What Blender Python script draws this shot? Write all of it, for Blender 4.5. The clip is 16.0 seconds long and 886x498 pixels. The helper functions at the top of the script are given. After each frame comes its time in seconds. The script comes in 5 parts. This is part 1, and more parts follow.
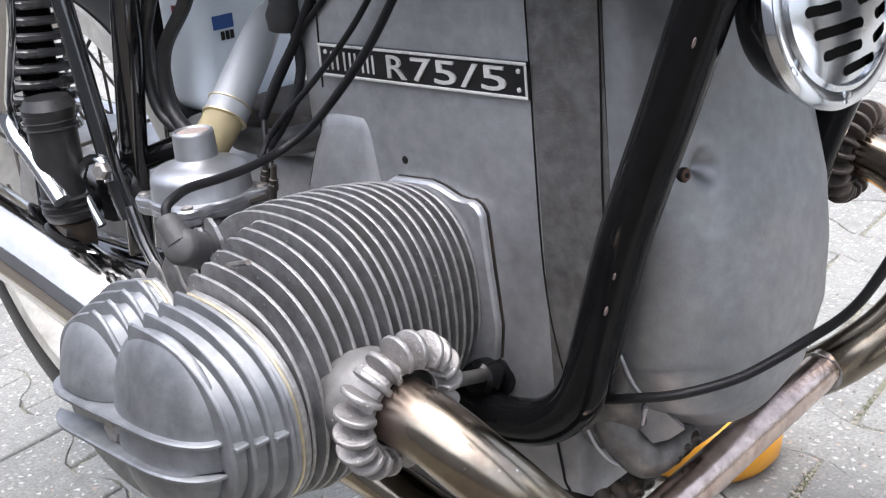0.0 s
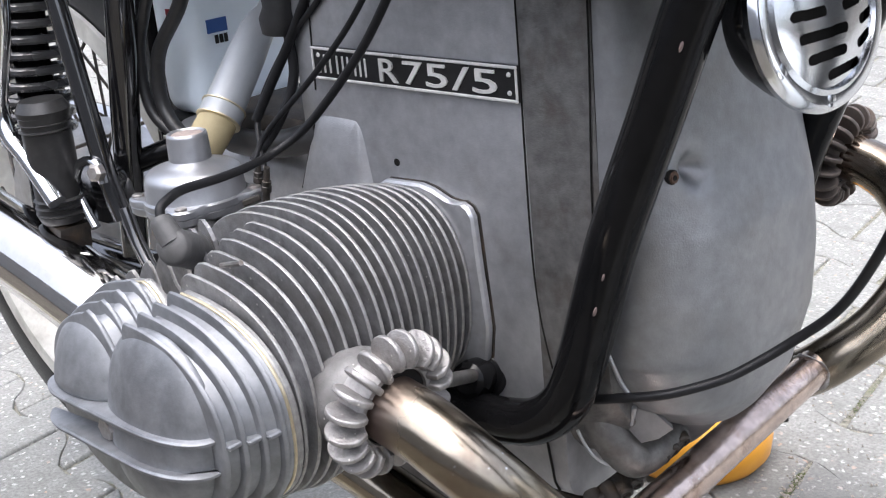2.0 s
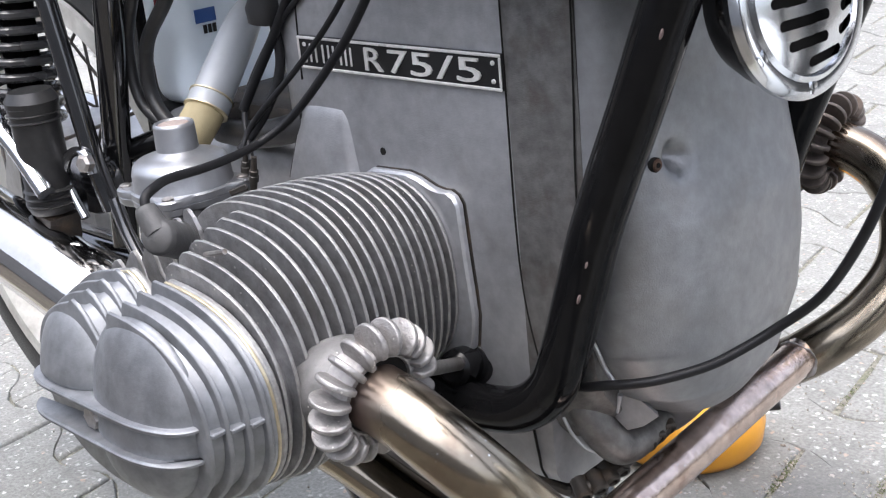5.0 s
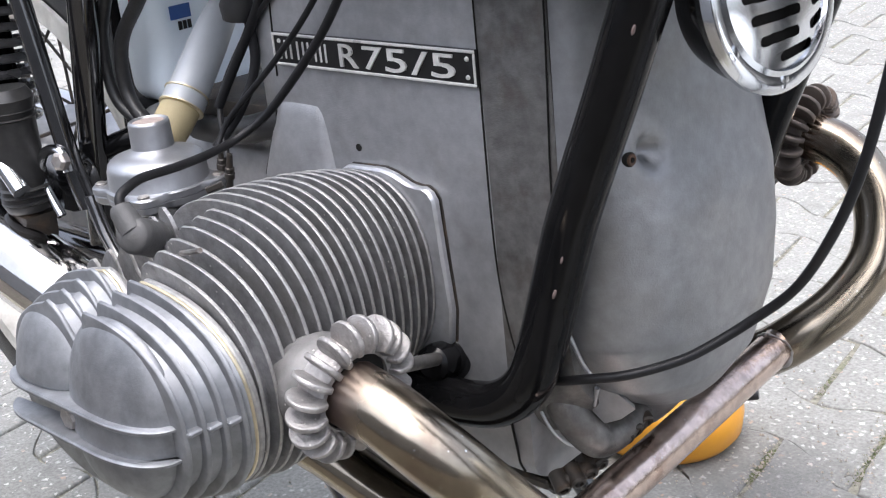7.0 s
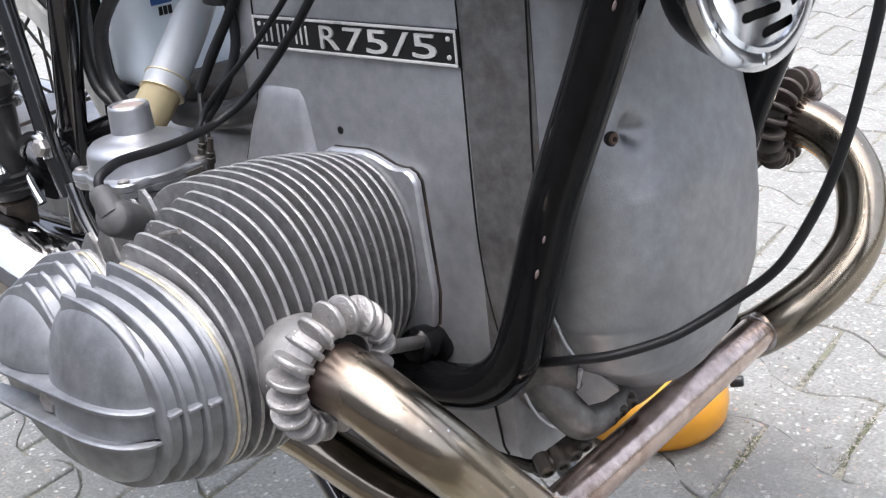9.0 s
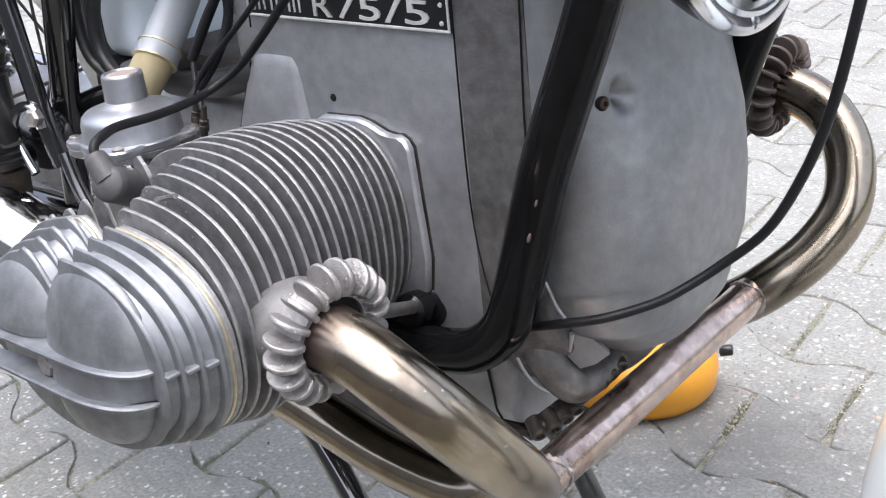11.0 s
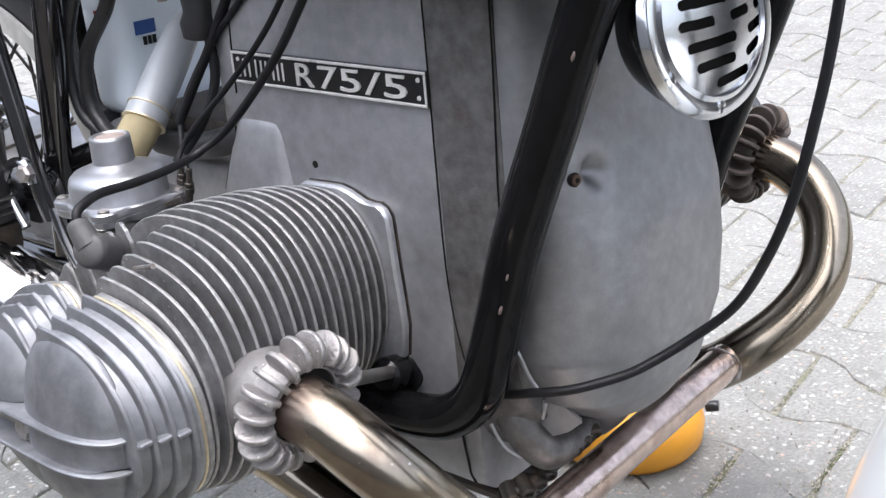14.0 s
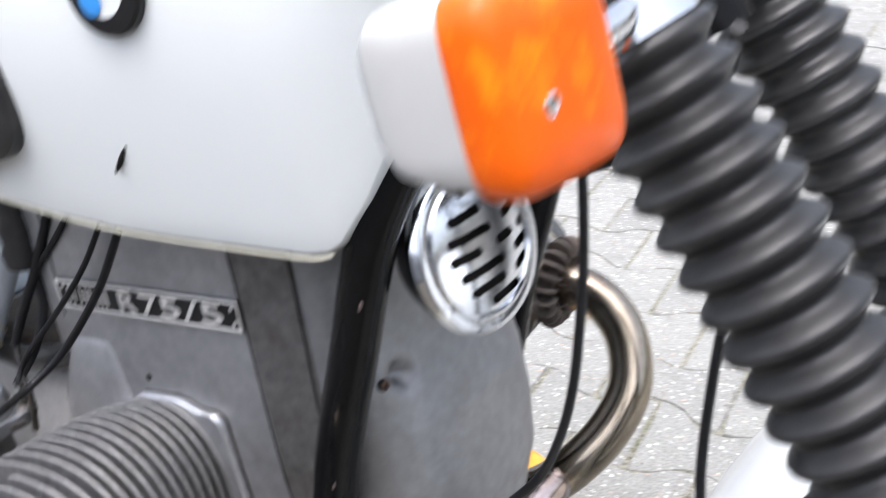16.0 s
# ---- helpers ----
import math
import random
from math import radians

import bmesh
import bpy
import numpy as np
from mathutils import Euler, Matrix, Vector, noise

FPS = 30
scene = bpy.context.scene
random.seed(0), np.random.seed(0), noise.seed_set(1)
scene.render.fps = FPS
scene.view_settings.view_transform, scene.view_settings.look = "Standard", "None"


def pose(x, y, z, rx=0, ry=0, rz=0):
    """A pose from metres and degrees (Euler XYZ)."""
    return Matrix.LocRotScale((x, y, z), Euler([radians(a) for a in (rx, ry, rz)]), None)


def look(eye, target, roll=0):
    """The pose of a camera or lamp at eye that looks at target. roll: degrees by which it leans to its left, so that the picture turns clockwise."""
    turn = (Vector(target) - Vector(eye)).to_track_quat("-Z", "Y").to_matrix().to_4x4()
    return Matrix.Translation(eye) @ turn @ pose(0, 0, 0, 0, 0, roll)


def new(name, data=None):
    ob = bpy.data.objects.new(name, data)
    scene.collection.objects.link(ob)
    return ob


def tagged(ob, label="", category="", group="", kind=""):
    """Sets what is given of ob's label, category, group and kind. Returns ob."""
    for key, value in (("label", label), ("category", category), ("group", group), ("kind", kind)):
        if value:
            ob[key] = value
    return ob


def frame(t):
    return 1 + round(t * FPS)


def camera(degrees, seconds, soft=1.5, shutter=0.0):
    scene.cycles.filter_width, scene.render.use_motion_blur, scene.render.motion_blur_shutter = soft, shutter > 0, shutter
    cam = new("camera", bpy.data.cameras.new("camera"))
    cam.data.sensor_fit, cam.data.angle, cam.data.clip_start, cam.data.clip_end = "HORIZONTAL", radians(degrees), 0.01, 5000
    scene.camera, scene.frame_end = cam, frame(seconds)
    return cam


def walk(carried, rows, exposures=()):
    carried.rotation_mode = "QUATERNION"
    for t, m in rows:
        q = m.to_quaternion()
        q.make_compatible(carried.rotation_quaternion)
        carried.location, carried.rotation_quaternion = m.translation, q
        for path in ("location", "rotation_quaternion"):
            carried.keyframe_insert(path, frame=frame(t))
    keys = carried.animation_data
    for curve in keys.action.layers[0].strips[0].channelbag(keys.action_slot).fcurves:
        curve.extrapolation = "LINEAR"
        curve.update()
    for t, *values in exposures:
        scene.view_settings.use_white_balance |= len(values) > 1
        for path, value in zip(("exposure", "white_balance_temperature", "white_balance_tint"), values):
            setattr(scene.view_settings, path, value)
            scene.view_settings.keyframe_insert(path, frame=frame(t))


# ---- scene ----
# ---------------------------------------------------------------- camera
cam = camera(40.51, 16.0, soft=1.15, shutter=0.6)
PATH = [
    (0, (0.5265, -0.6188, 0.7387), (-0.1427, 0.0422, 0.3993), -6.03),
    (0.5, (0.5279, -0.6215, 0.7407), (-0.1391, 0.0445, 0.4066), -5.94),
    (1, (0.5295, -0.6230, 0.7403), (-0.1360, 0.0442, 0.4058), -5.84),
    (1.5, (0.5319, -0.6225, 0.7416), (-0.1340, 0.0429, 0.4044), -5.87),
    (2, (0.5331, -0.6234, 0.7396), (-0.1329, 0.0422, 0.4029), -5.82),
    (2.5, (0.5331, -0.6240, 0.7384), (-0.1325, 0.0418, 0.4012), -5.81),
    (3, (0.5336, -0.6239, 0.7371), (-0.1324, 0.0413, 0.3996), -5.81),
    (3.5, (0.5354, -0.6226, 0.7369), (-0.1315, 0.0408, 0.3977), -5.87),
    (4, (0.5371, -0.6214, 0.7358), (-0.1299, 0.0417, 0.3961), -5.91),
    (6.5, (0.5440, -0.6162, 0.7418), (-0.1119, 0.0515, 0.3897), -6.28),
    (7, (0.5437, -0.6165, 0.7405), (-0.1087, 0.0547, 0.3885), -6.29),
    (7.5, (0.5444, -0.6163, 0.7381), (-0.1057, 0.0580, 0.3877), -6.32),
    (8, (0.5459, -0.6163, 0.7368), (-0.1020, 0.0603, 0.3870), -6.32),
    (8.5, (0.5459, -0.6171, 0.7334), (-0.0996, 0.0616, 0.3831), -6.35),
    (9, (0.5448, -0.6154, 0.7310), (-0.0986, 0.0621, 0.3747), -6.36),
    (9.5, (0.5433, -0.6210, 0.7271), (-0.0949, 0.0591, 0.3662), -6.46),
    (10, (0.5448, -0.6242, 0.7242), (-0.0907, 0.0552, 0.3574), -6.48),
    (12.5, (0.5544, -0.6239, 0.7346), (-0.0810, 0.0497, 0.3570), -6.30),
    (13, (0.5548, -0.6219, 0.7378), (-0.0834, 0.0553, 0.3716), -6.19),
    (13.5, (0.5618, -0.6175, 0.7457), (-0.0820, 0.0587, 0.3874), -5.97),
    (14, (0.5678, -0.6138, 0.7502), (-0.0742, 0.0693, 0.4020), -5.58),
    (14.5, (0.5671, -0.6122, 0.7502), (-0.0609, 0.0894, 0.4136), -5.31),
    (15, (0.5701, -0.6097, 0.7557), (-0.0400, 0.1066, 0.4172), -6.37),
    (15.5, (0.5856, -0.6006, 0.7897), (-0.0125, 0.1268, 0.4533), -8.40),
    (15.8, (0.6129, -0.5964, 0.8419), (0.0301, 0.1387, 0.4956), -9.60),
    (16, (0.6277, -0.5964, 0.8901), (0.0696, 0.1505, 0.5288), -10.88),
]

walk(cam, [(t, look(e, g, r)) for t, e, g, r in PATH])

# ---------------------------------------------------------------- light
SUN_EL, SUN_AZ = 74.0, -62.0       # degrees; azimuth counted from +x towards +y
world = bpy.data.worlds.new("overcast_sky")
scene.world = world
world.use_nodes = True
wn = world.node_tree
wn.nodes.clear()
sky = wn.nodes.new("ShaderNodeTexSky")
sky.sky_type = "NISHITA"
sky.sun_disc = False
sky.sun_elevation = radians(SUN_EL)
sky.sun_rotation = radians(90.0 - SUN_AZ)
sky.air_density, sky.dust_density, sky.ozone_density = 1.0, 6.0, 0.6
pale = wn.nodes.new("ShaderNodeHueSaturation")
pale.inputs["Saturation"].default_value = 0.5
bg = wn.nodes.new("ShaderNodeBackground")
bg.inputs["Strength"].default_value = 0.15
wout = wn.nodes.new("ShaderNodeOutputWorld")
wn.links.new(sky.outputs[0], pale.inputs["Color"])
wn.links.new(pale.outputs[0], bg.inputs["Color"])
wn.links.new(bg.outputs[0], wout.inputs["Surface"])

sun_data = bpy.data.lights.new("sun", "SUN")
sun_data.energy = 0.6
sun_data.angle = radians(95.0)
sun_data.color = (1.0, 0.995, 0.985)
sun = new("sun", sun_data)
sun.matrix_basis = look((0, 0, 5), (-math.cos(radians(SUN_EL)) * math.cos(radians(SUN_AZ)),
                                    -math.cos(radians(SUN_EL)) * math.sin(radians(SUN_AZ)),
                                    5 - math.sin(radians(SUN_EL))))
scene.view_settings.exposure = 1.4
scene.view_settings.use_white_balance = True
scene.view_settings.white_balance_temperature = 6150
scene.view_settings.white_balance_tint = 13

# ---------------------------------------------------------------- materials


def material(name, base, rough, metal=0.0, vary=0.25, scale=60.0, bump=0.0, bump_scale=400.0, stain=None, stain_scale=9.0,
             stain_amount=0.5, coat=0.0, rough_vary=0.12, per_object=0.0, spec=0.5, flecks=0.0):
    """A node material: base colour broken up at two scales, uneven gloss and fine relief."""
    m = bpy.data.materials.new(name)
    m.use_nodes = True
    nt = m.node_tree
    b = nt.nodes["Principled BSDF"]
    co = nt.nodes.new("ShaderNodeTexCoord")

    def noise_tex(s, detail=5.0, rough_=0.6):
        n = nt.nodes.new("ShaderNodeTexNoise")
        n.inputs["Scale"].default_value = s
        n.inputs["Detail"].default_value = detail
        n.inputs["Roughness"].default_value = rough_
        nt.links.new(co.outputs["Object"], n.inputs["Vector"])
        return n

    def ramp(src, lo, hi, a, z):
        r = nt.nodes.new("ShaderNodeMapRange")
        r.inputs["From Min"].default_value, r.inputs["From Max"].default_value = lo, hi
        r.inputs["To Min"].default_value, r.inputs["To Max"].default_value = a, z
        nt.links.new(src, r.inputs["Value"])
        return r.outputs["Result"]

    def mixc(fac, a, c):
        x = nt.nodes.new("ShaderNodeMix")
        x.data_type = "RGBA"
        nt.links.new(fac, x.inputs["Factor"])
        for sock, v in ((x.inputs[6], a), (x.inputs[7], c)):
            if isinstance(v, tuple):
                sock.default_value = (*v[:3], 1)
            else:
                nt.links.new(v, sock)
        return x.outputs[2]

    fine, coarse = noise_tex(scale), noise_tex(scale / 9.0, 3.0)
    dark = tuple(max(0.0, c * (1 - vary)) for c in base)
    light = tuple(min(1.0, c * (1 + vary * 0.6)) for c in base)
    col = mixc(ramp(fine.outputs["Fac"], 0.3, 0.7, 0, 1), dark, light)
    col = mixc(ramp(coarse.outputs["Fac"], 0.35, 0.75, 0, 0.5), col, tuple(c * (1 - vary * 0.8) for c in base))
    if stain:
        st = noise_tex(stain_scale, 6.0, 0.65)
        col = mixc(ramp(st.outputs["Fac"], 0.52, 0.72, 0, stain_amount), col, stain)
    if flecks:
        vo = nt.nodes.new("ShaderNodeTexVoronoi")
        vo.inputs["Scale"].default_value = 560.0
        nt.links.new(co.outputs["Object"], vo.inputs["Vector"])
        sc = nt.nodes.new("ShaderNodeSeparateColor")
        nt.links.new(vo.outputs["Color"], sc.inputs["Color"])
        mu = nt.nodes.new("ShaderNodeMath")
        mu.operation = "MULTIPLY"
        nt.links.new(ramp(vo.outputs["Distance"], 0.42, 0.25, 0, 1), mu.inputs[0])
        nt.links.new(ramp(sc.outputs[0], 1.0 - flecks, 1.0 - flecks * 0.6, 0, 0.9), mu.inputs[1])
        col = mixc(mu.outputs[0], col, (0.72, 0.7, 0.66))
    if per_object:
        oi = nt.nodes.new("ShaderNodeObjectInfo")
        hs = nt.nodes.new("ShaderNodeHueSaturation")
        nt.links.new(ramp(oi.outputs["Random"], 0, 1, 1 - per_object, 1 + per_object), hs.inputs["Value"])
        nt.links.new(col, hs.inputs["Color"])
        col = hs.outputs["Color"]
    nt.links.new(col, b.inputs["Base Color"])
    nt.links.new(ramp(coarse.outputs["Fac"], 0.3, 0.7, max(0.02, rough - rough_vary), min(1.0, rough + rough_vary)), b.inputs["Roughness"])
    b.inputs["Metallic"].default_value = metal
    b.inputs["Specular IOR Level"].default_value = spec
    b.inputs["Coat Weight"].default_value = coat
    b.inputs["Coat Roughness"].default_value = 0.08
    if bump:
        bn = noise_tex(bump_scale, 4.0)
        bu = nt.nodes.new("ShaderNodeBump")
        bu.inputs["Strength"].default_value = bump
        bu.inputs["Distance"].default_value = 0.001
        nt.links.new(bn.outputs["Fac"], bu.inputs["Height"])
        nt.links.new(bu.outputs["Normal"], b.inputs["Normal"])
    return m


CASE = material("cast_case", (0.44, 0.445, 0.455), 0.46, 0.75, 0.18, 90, 0.25, 800, (0.29, 0.275, 0.26), 30, 0.45)
FRONT = material("front_cover_alloy", (0.33, 0.335, 0.345), 0.46, 0.75, 0.18, 90, 0.25, 800, (0.23, 0.22, 0.21), 26, 0.45)
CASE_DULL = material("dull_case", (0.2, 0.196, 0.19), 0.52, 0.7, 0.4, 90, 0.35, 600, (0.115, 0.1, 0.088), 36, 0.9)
FIN = material("oxidised_fin", (0.31, 0.31, 0.318), 0.48, 0.7, 0.4, 110, 0.55, 700, (0.2, 0.185, 0.17), 25, 0.65, flecks=0.012)
FIN_HEAD = material("head_fin", (0.32, 0.32, 0.328), 0.47, 0.7, 0.4, 110, 0.6, 700, (0.2, 0.185, 0.17), 25, 0.65, flecks=0.015)
COVER = material("valve_cover_metal", (0.29, 0.3, 0.315), 0.48, 0.8, 0.35, 75, 0.13, 700, (0.2, 0.2, 0.21), 24, 0.75)
FLANGE = material("machined_alloy", (0.58, 0.59, 0.61), 0.36, 0.75, 0.2, 80, 0.2, 900, (0.4, 0.39, 0.38), 30, 0.5)
# bare worn rims, with some top light put into the lighter colour
CREST = material("worn_lit_crest", (0.4, 0.395, 0.385), 0.48, 0.75, 0.35, 150, 0.3, 900, (0.28, 0.26, 0.24), 40, 0.6)
RAW = material("scratched_alloy", (0.4, 0.385, 0.375), 0.45, 0.65, 0.4, 140, 0.8, 420, (0.2, 0.175, 0.16), 70, 0.75, flecks=0.025)
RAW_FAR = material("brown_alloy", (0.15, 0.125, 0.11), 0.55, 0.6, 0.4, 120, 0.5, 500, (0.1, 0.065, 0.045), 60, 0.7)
GRILLE = material("weathered_chrome", (0.8, 0.82, 0.85), 0.17, 1.0, 0.08, 50, 0.05, 300, rough_vary=0.06)
RIM = material("dull_rim", (0.66, 0.65, 0.6), 0.6, 0.15, 0.2, 60, 0.1, 300, (0.3, 0.27, 0.23), 20, 0.5)
SPRING = material("grey_black_paint", (0.05, 0.05, 0.052), 0.22, 0.0, 0.3, 100, 0.1, 400, coat=0.6)
CHROME = material("chrome", (0.8, 0.81, 0.83), 0.07, 1.0, 0.05, 50, rough_vary=0.04)
SILENCER = material("silencer_chrome", (0.78, 0.76, 0.74), 0.1, 1.0, 0.08, 30, 0.05, 200, (0.5, 0.42, 0.37), 12, 0.3, rough_vary=0.06)
HEADER = material("heat_tinted_steel", (0.37, 0.32, 0.25), 0.19, 1.0, 0.3, 22, 0.06, 250, (0.22, 0.15, 0.115), 18, 0.85, rough_vary=0.09, flecks=0.014)


def heat_tint(m):
    """Brown and violet oxide round the first hand's width of a header, fading along the pipe."""
    nt = m.node_tree
    b = nt.nodes["Principled BSDF"]
    old = b.inputs["Base Color"].links[0].from_socket
    co = nt.nodes.new("ShaderNodeTexCoord")
    sep = nt.nodes.new("ShaderNodeSeparateXYZ")
    nt.links.new(co.outputs["Object"], sep.inputs[0])
    noi = nt.nodes.new("ShaderNodeTexNoise")
    noi.inputs["Scale"].default_value = 55.0
    nt.links.new(co.outputs["Object"], noi.inputs["Vector"])
    add = nt.nodes.new("ShaderNodeMath")
    add.operation = "MULTIPLY_ADD"
    add.inputs[1].default_value = 0.03
    nt.links.new(noi.outputs["Fac"], add.inputs[0])
    nt.links.new(sep.outputs["X"], add.inputs[2])
    along = nt.nodes.new("ShaderNodeMapRange")
    along.inputs["From Min"].default_value, along.inputs["From Max"].default_value = 0.122, 0.152
    along.inputs["To Min"].default_value, along.inputs["To Max"].default_value = 0.95, 0.0
    nt.links.new(add.outputs[0], along.inputs["Value"])
    high = nt.nodes.new("ShaderNodeMath")
    high.operation = "GREATER_THAN"
    high.inputs[1].default_value = 0.4
    nt.links.new(sep.outputs["Z"], high.inputs[0])
    both = nt.nodes.new("ShaderNodeMath")
    both.operation = "MULTIPLY"
    nt.links.new(along.outputs[0], both.inputs[0])
    nt.links.new(high.outputs[0], both.inputs[1])
    mix = nt.nodes.new("ShaderNodeMix")
    mix.data_type = "RGBA"
    nt.links.new(both.outputs[0], mix.inputs["Factor"])
    nt.links.new(old, mix.inputs[6])
    mix.inputs[7].default_value = (0.2, 0.145, 0.125, 1)
    nt.links.new(mix.outputs[2], b.inputs["Base Color"])
    dull = nt.nodes.new("ShaderNodeMix")
    nt.links.new(both.outputs[0], dull.inputs["Factor"])
    nt.links.new(b.inputs["Roughness"].links[0].from_socket, dull.inputs[2])
    dull.inputs[3].default_value = 0.55
    nt.links.new(dull.outputs[0], b.inputs["Roughness"])


heat_tint(HEADER)
CROSS = material("rusted_chrome", (0.69, 0.56, 0.495), 0.17, 1.0, 0.35, 70, 0.35, 260, (0.33, 0.22, 0.17), 34, 0.85, rough_vary=0.08, flecks=0.025)
BLACK = material("black_enamel", (0.0065, 0.0065, 0.007), 0.09, 0.0, 0.3, 60, 0.04, 200, coat=0.0, rough_vary=0.05, spec=0.14)
GLOSS = material("glossy_black", (0.011, 0.011, 0.012), 0.08, 0.0, 0.3, 60, 0.04, 200, coat=1.0, rough_vary=0.04, spec=0.8)
CHIP = material("bare_primer", (0.17, 0.125, 0.115), 0.6, 0.0, 0.4, 300)
RUBBER = material("black_rubber", (0.022, 0.022, 0.0225), 0.42, 0.0, 0.3, 120, 0.2, 600, (0.045, 0.043, 0.04), 30, 0.5, spec=0.5)
CABLE = material("cable_sheath", (0.012, 0.012, 0.013), 0.42, 0.0, 0.25, 150, 0.1, 600, spec=0.25)
CAPRUB = material("grey_rubber", (0.07, 0.07, 0.07), 0.6, 0.0, 0.25, 100, 0.3, 500, (0.1, 0.095, 0.09), 30, 0.5)
DARK = material("dark_cavity", (0.014, 0.013, 0.012), 0.8, 0.0, 0.4, 40, spec=0.2)
GREASE = material("greasy_black", (0.04, 0.035, 0.03), 0.45, 0.2, 0.4, 60, 0.5, 300, (0.12, 0.08, 0.05), 40, 0.6)
STEEL = material("dull_steel", (0.4, 0.38, 0.36), 0.42, 0.9, 0.3, 200, 0.2, 600, (0.28, 0.17, 0.11), 60, 0.5)
GOLD = material("brass_gasket", (0.7, 0.62, 0.44), 0.4, 0.9, 0.2, 150)
BEIGE = material("beige_hose", (0.42, 0.35, 0.2), 0.55, 0.0, 0.15, 60, 0.2, 400, (0.3, 0.23, 0.12), 25, 0.5)
TUBE = material("grey_sleeve", (0.43, 0.45, 0.47), 0.42, 0.2, 0.1, 40, 0.08, 500, (0.42, 0.43, 0.43), 25, 0.4)
BATTERY = material("milky_plastic", (0.74, 0.82, 0.88), 0.35, 0.0, 0.06, 20, 0.05, 300)
BLUE = material("blue_print", (0.02, 0.08, 0.28), 0.5, 0.0, 0.1, 60)
RED = material("red_paint", (0.25, 0.02, 0.03), 0.4, 0.0, 0.2, 60)
WHITE = material("white_paint", (0.8, 0.83, 0.82), 0.25, 0.0, 0.03, 6, 0.02, 40, coat=0.5, rough_vary=0.05)
WHITE_LINE = material("ivory_edge", (0.7, 0.68, 0.55), 0.4, 0.0, 0.1, 60)
SIGNAL_SHELL = material("signal_shell", (0.6, 0.6, 0.58), 0.3, 0.0, 0.06, 30, coat=0.3)
PINSTRIPE = material("pinstripe", (0.012, 0.012, 0.014), 0.3, 0.0, 0.1, 60)
# yellow patches in the colour imitate bright streaks of light in the lens
ORANGE = material("orange_lens", (0.88, 0.13, 0.002), 0.3, 0.0, 0.12, 60, 0.4, 90, (1.0, 0.36, 0.006), 30, 0.9, coat=0.0, spec=0.3)
YELLOW = material("yellow_plastic", (0.8, 0.36, 0.025), 0.4, 0.0, 0.06, 40, 0.1, 300, (0.6, 0.28, 0.05), 18, 0.3)
PLATE = material("black_plate", (0.014, 0.014, 0.0145), 0.4, 0.0, 0.3, 200, spec=0.3)
BRIGHT = material("polished_letter", (0.78, 0.77, 0.74), 0.35, 0.35, 0.15, 200)
ENAMEL_BLUE = material("enamel_blue", (0.05, 0.3, 0.75), 0.15, 0.0, 0.05, 60, coat=0.6)
WALL = material("rendered_wall", (0.3, 0.3, 0.3), 0.85, 0.0, 0.2, 6, 0.4, 60)
RUST = material("rusty_steel", (0.13, 0.075, 0.05), 0.65, 0.4, 0.5, 200, 0.5, 500, (0.3, 0.22, 0.17), 90, 0.5)
CARB = material("carburettor_alloy", (0.41, 0.42, 0.44), 0.4, 0.85, 0.2, 60, 0.15, 900, (0.33, 0.32, 0.31), 30, 0.6)
DISC = material("worn_disc", (0.4, 0.33, 0.3), 0.6, 0.2, 0.3, 200)
PORT = material("port_cast", (0.24, 0.235, 0.23), 0.62, 0.5, 0.3, 90, 0.4, 600, (0.2, 0.18, 0.17), 30, 0.5, flecks=0.02)


